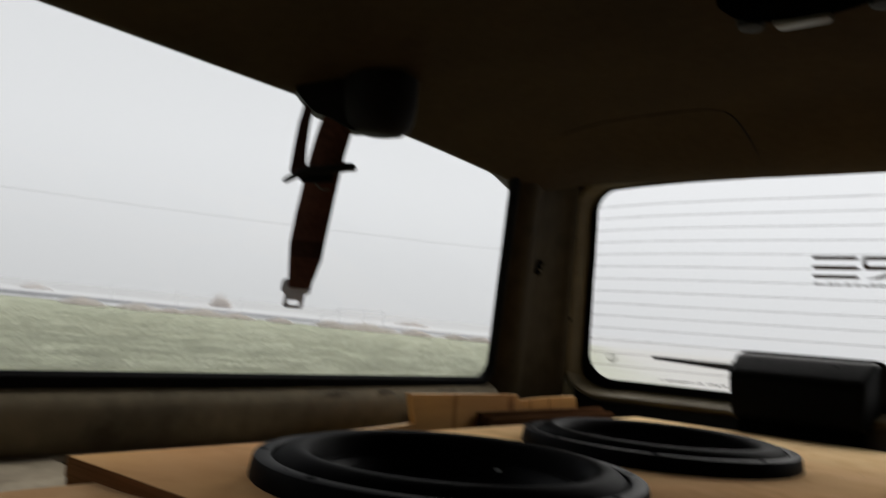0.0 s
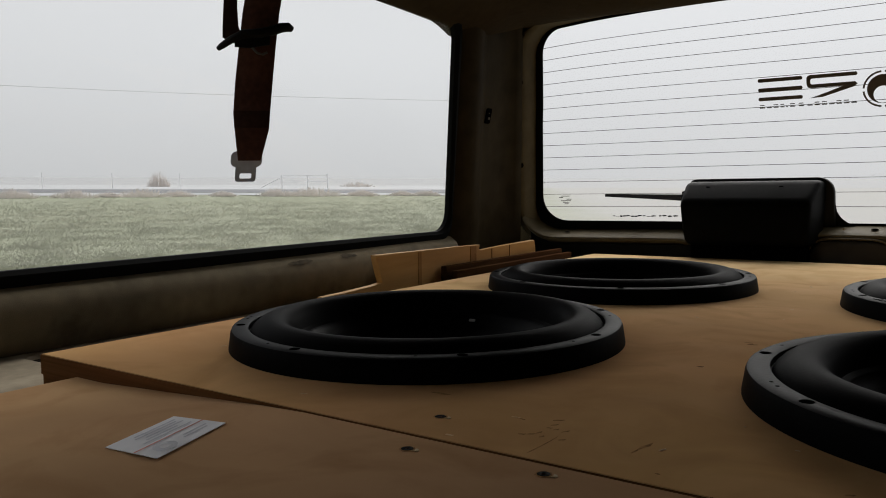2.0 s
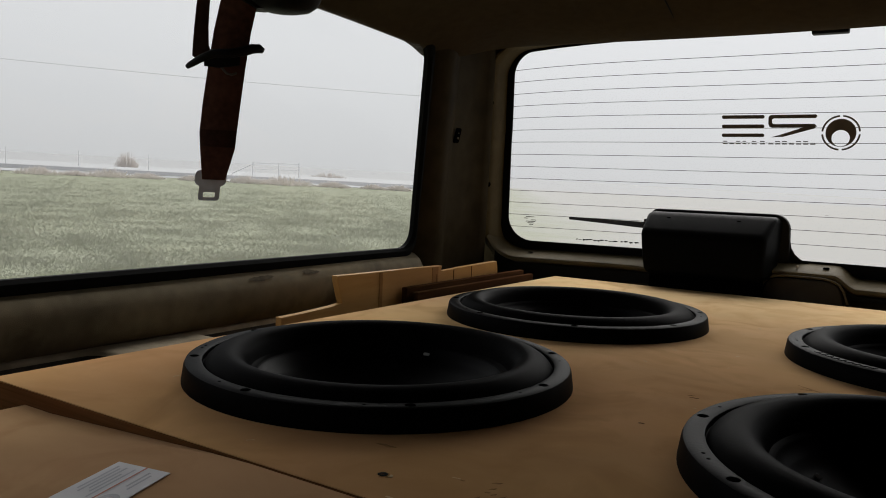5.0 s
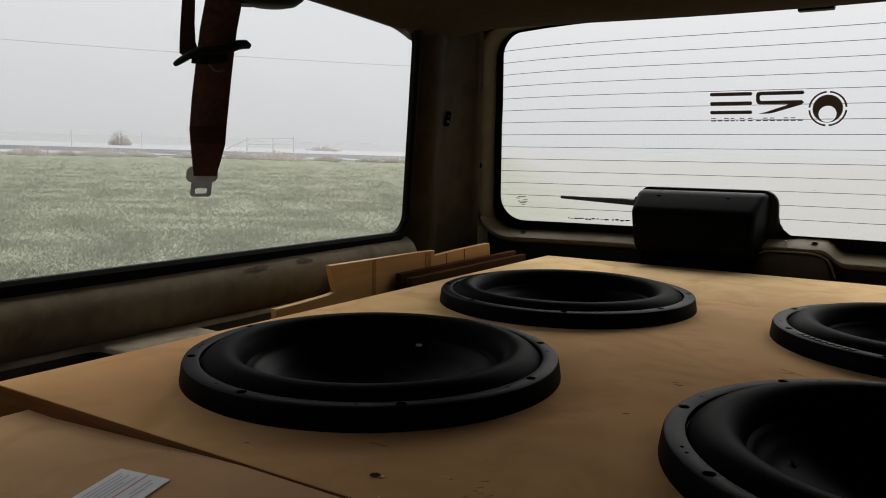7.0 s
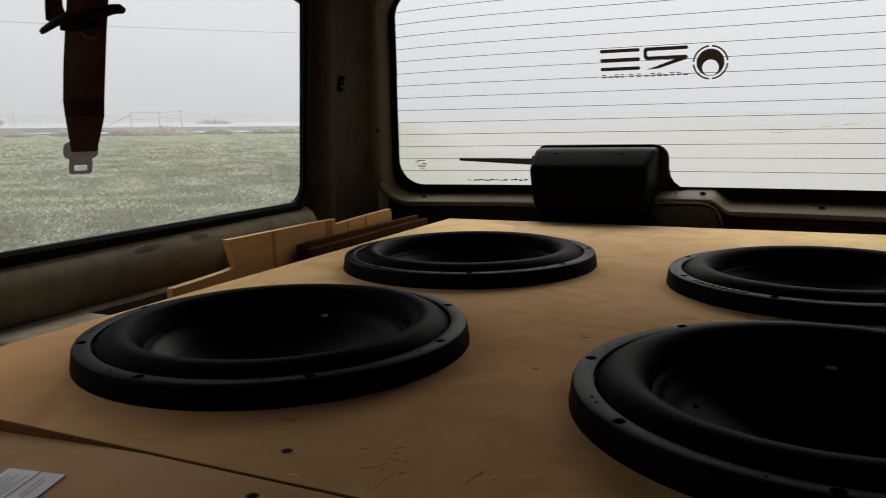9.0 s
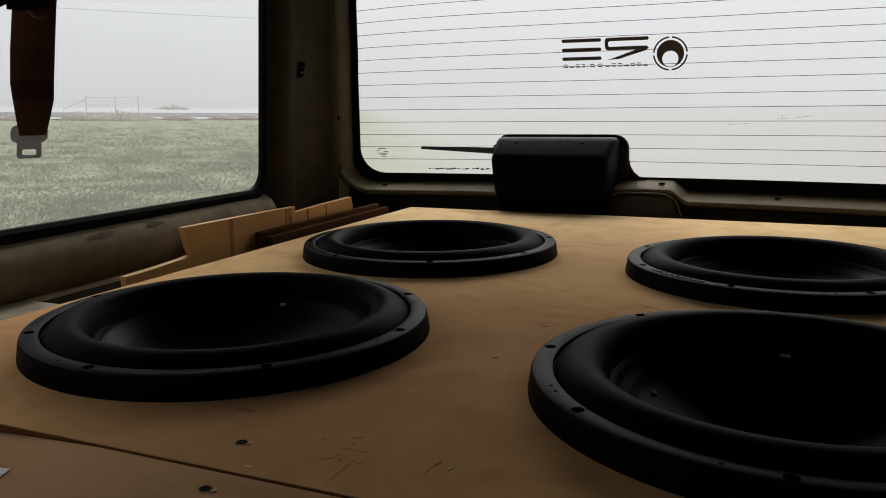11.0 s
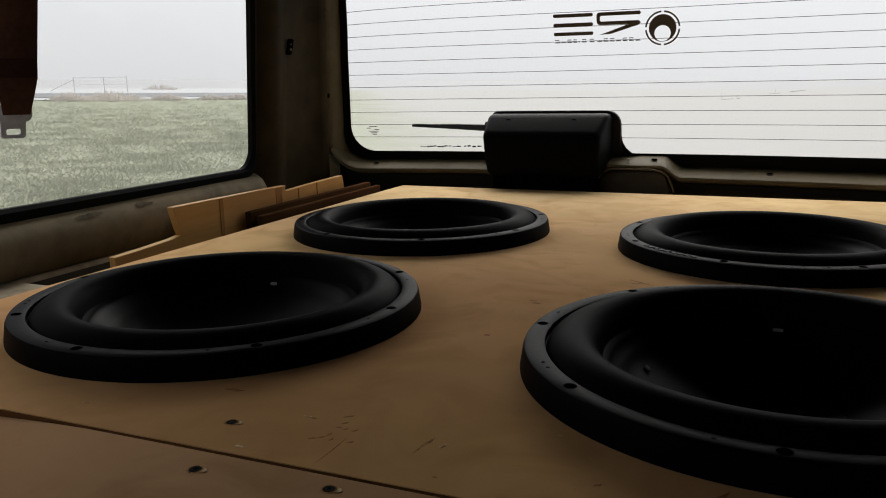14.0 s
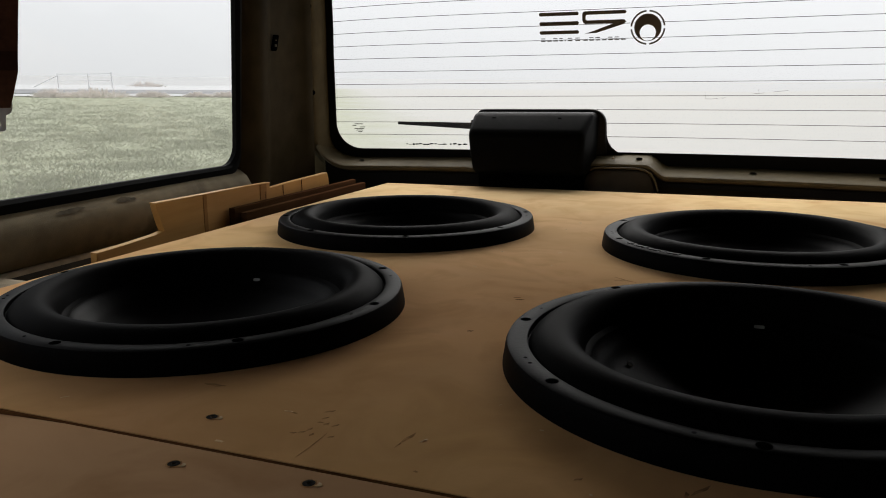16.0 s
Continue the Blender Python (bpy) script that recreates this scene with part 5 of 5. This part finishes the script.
def bush(azim, distance, width, height, seed, twigs=420):
    """Twiggy bush, haze painted into its pale twigs."""
    rng = random.Random(seed)
    p = far_point(azim, distance)
    b = tagged(new("bush"), "low bush at the edge of the field, coloured pale for fog", "bush", "bushes by the road")
    b.location = p
    vs, fs = [], []
    for _ in range(twigs):
        a, r = rng.uniform(0, 6.283), rng.random() ** 0.6
        x, y = width / 2 * r * math.cos(a), width / 2 * r * math.sin(a) * 0.5
        h = height * 0.75 * (1 - 0.75 * r * r) * rng.uniform(0.45, 1.05)
        tx, ty = x * 1.15 + rng.uniform(-0.15, 0.15), y + rng.uniform(-0.15, 0.15)
        t = rng.uniform(0.012, 0.035)
        k = len(vs)
        vs += [(x - t, y, 0), (x + t, y, 0), (tx + t * 0.4, ty, h), (tx - t * 0.4, ty, h), ((x + tx) / 2 + rng.uniform(-0.3, 0.3), (y + ty) / 2, h * rng.uniform(0.6, 1.0)), ((x + tx) / 2 + 2 * t, (y + ty) / 2, h * 0.45), ((x + tx) / 2, (y + ty) / 2 + t, h * 0.4)]
        fs += [(k, k + 1, k + 2, k + 3), (k + 4, k + 5, k + 6)]
    m = bpy.data.meshes.new("twigs")
    m.from_pydata(vs, [], fs)
    m.materials.append(M_PALEBUSH)
    o = new("twigs", m)
    o.parent = b


for k, (azm, d, w, h) in enumerate(((56.3, 50, 4.2, 0.75), (54.0, 51, 3.0, 0.55), (44.8, 51, 4.8, 0.85), (47.3, 51, 3.0, 0.75), (41.3, 52, 2.6, 0.6), (60.5, 49, 4.0, 0.7), (64.0, 49, 4.0, 0.8), (51.0, 51, 2.2, 0.5), (38.4, 53, 2.0, 0.5), (36.6, 53, 2.2, 0.55), (58.4, 50, 2.0, 0.45))):
    bush(azm, d, w, h, 20 + k)
for k, (azm, d, w, h) in enumerate(((55.2, 92, 3.4, 2.5), (41.6, 95, 5.0, 1.0), (67, 95, 6, 1.3))):
    bush(azm, d, w, h, 60 + k, 300)


def post(azim, distance, h, r, name="fence_post"):
    p = far_point(azim, distance)
    t = tagged(new(name), "wooden post far off, coloured pale for the fog", "post", "posts in the fog")
    t.location = p
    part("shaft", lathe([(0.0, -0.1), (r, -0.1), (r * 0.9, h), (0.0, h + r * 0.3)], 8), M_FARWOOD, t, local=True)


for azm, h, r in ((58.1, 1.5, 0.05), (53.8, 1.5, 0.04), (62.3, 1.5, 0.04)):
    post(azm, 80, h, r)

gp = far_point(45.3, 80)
gate = tagged(new("field_gate"), "timber field gate beyond the road, coloured pale for fog", "gate")
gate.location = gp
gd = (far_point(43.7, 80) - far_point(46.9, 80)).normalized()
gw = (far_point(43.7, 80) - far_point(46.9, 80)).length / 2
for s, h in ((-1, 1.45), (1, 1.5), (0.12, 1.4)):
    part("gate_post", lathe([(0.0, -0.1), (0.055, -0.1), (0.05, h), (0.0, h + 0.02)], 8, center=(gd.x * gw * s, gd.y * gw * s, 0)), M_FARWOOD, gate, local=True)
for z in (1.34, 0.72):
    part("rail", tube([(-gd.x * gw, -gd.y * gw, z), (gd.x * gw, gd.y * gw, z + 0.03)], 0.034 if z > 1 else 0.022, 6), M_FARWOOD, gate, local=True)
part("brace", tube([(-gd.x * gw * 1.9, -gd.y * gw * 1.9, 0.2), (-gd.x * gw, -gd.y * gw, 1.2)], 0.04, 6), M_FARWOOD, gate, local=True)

wire = tagged(new("power_line"), "single overhead wire crossing the foggy sky", "wire")
wire.location = far_point(50, 70)
pts = []
for k in range(41):
    azm = 85 - 55 * k / 40
    d = 70 / math.cos(radians(azm - 49))
    p = far_point(azm, d)
    q = Vector((p.x, p.y, 1.33 + 70 * math.tan(radians(6.45)) - 0.5 * math.sin(math.pi * k / 40) + 0.95 * max(0.0, azm - 36) / 26))
    pts.append(q - wire.location)
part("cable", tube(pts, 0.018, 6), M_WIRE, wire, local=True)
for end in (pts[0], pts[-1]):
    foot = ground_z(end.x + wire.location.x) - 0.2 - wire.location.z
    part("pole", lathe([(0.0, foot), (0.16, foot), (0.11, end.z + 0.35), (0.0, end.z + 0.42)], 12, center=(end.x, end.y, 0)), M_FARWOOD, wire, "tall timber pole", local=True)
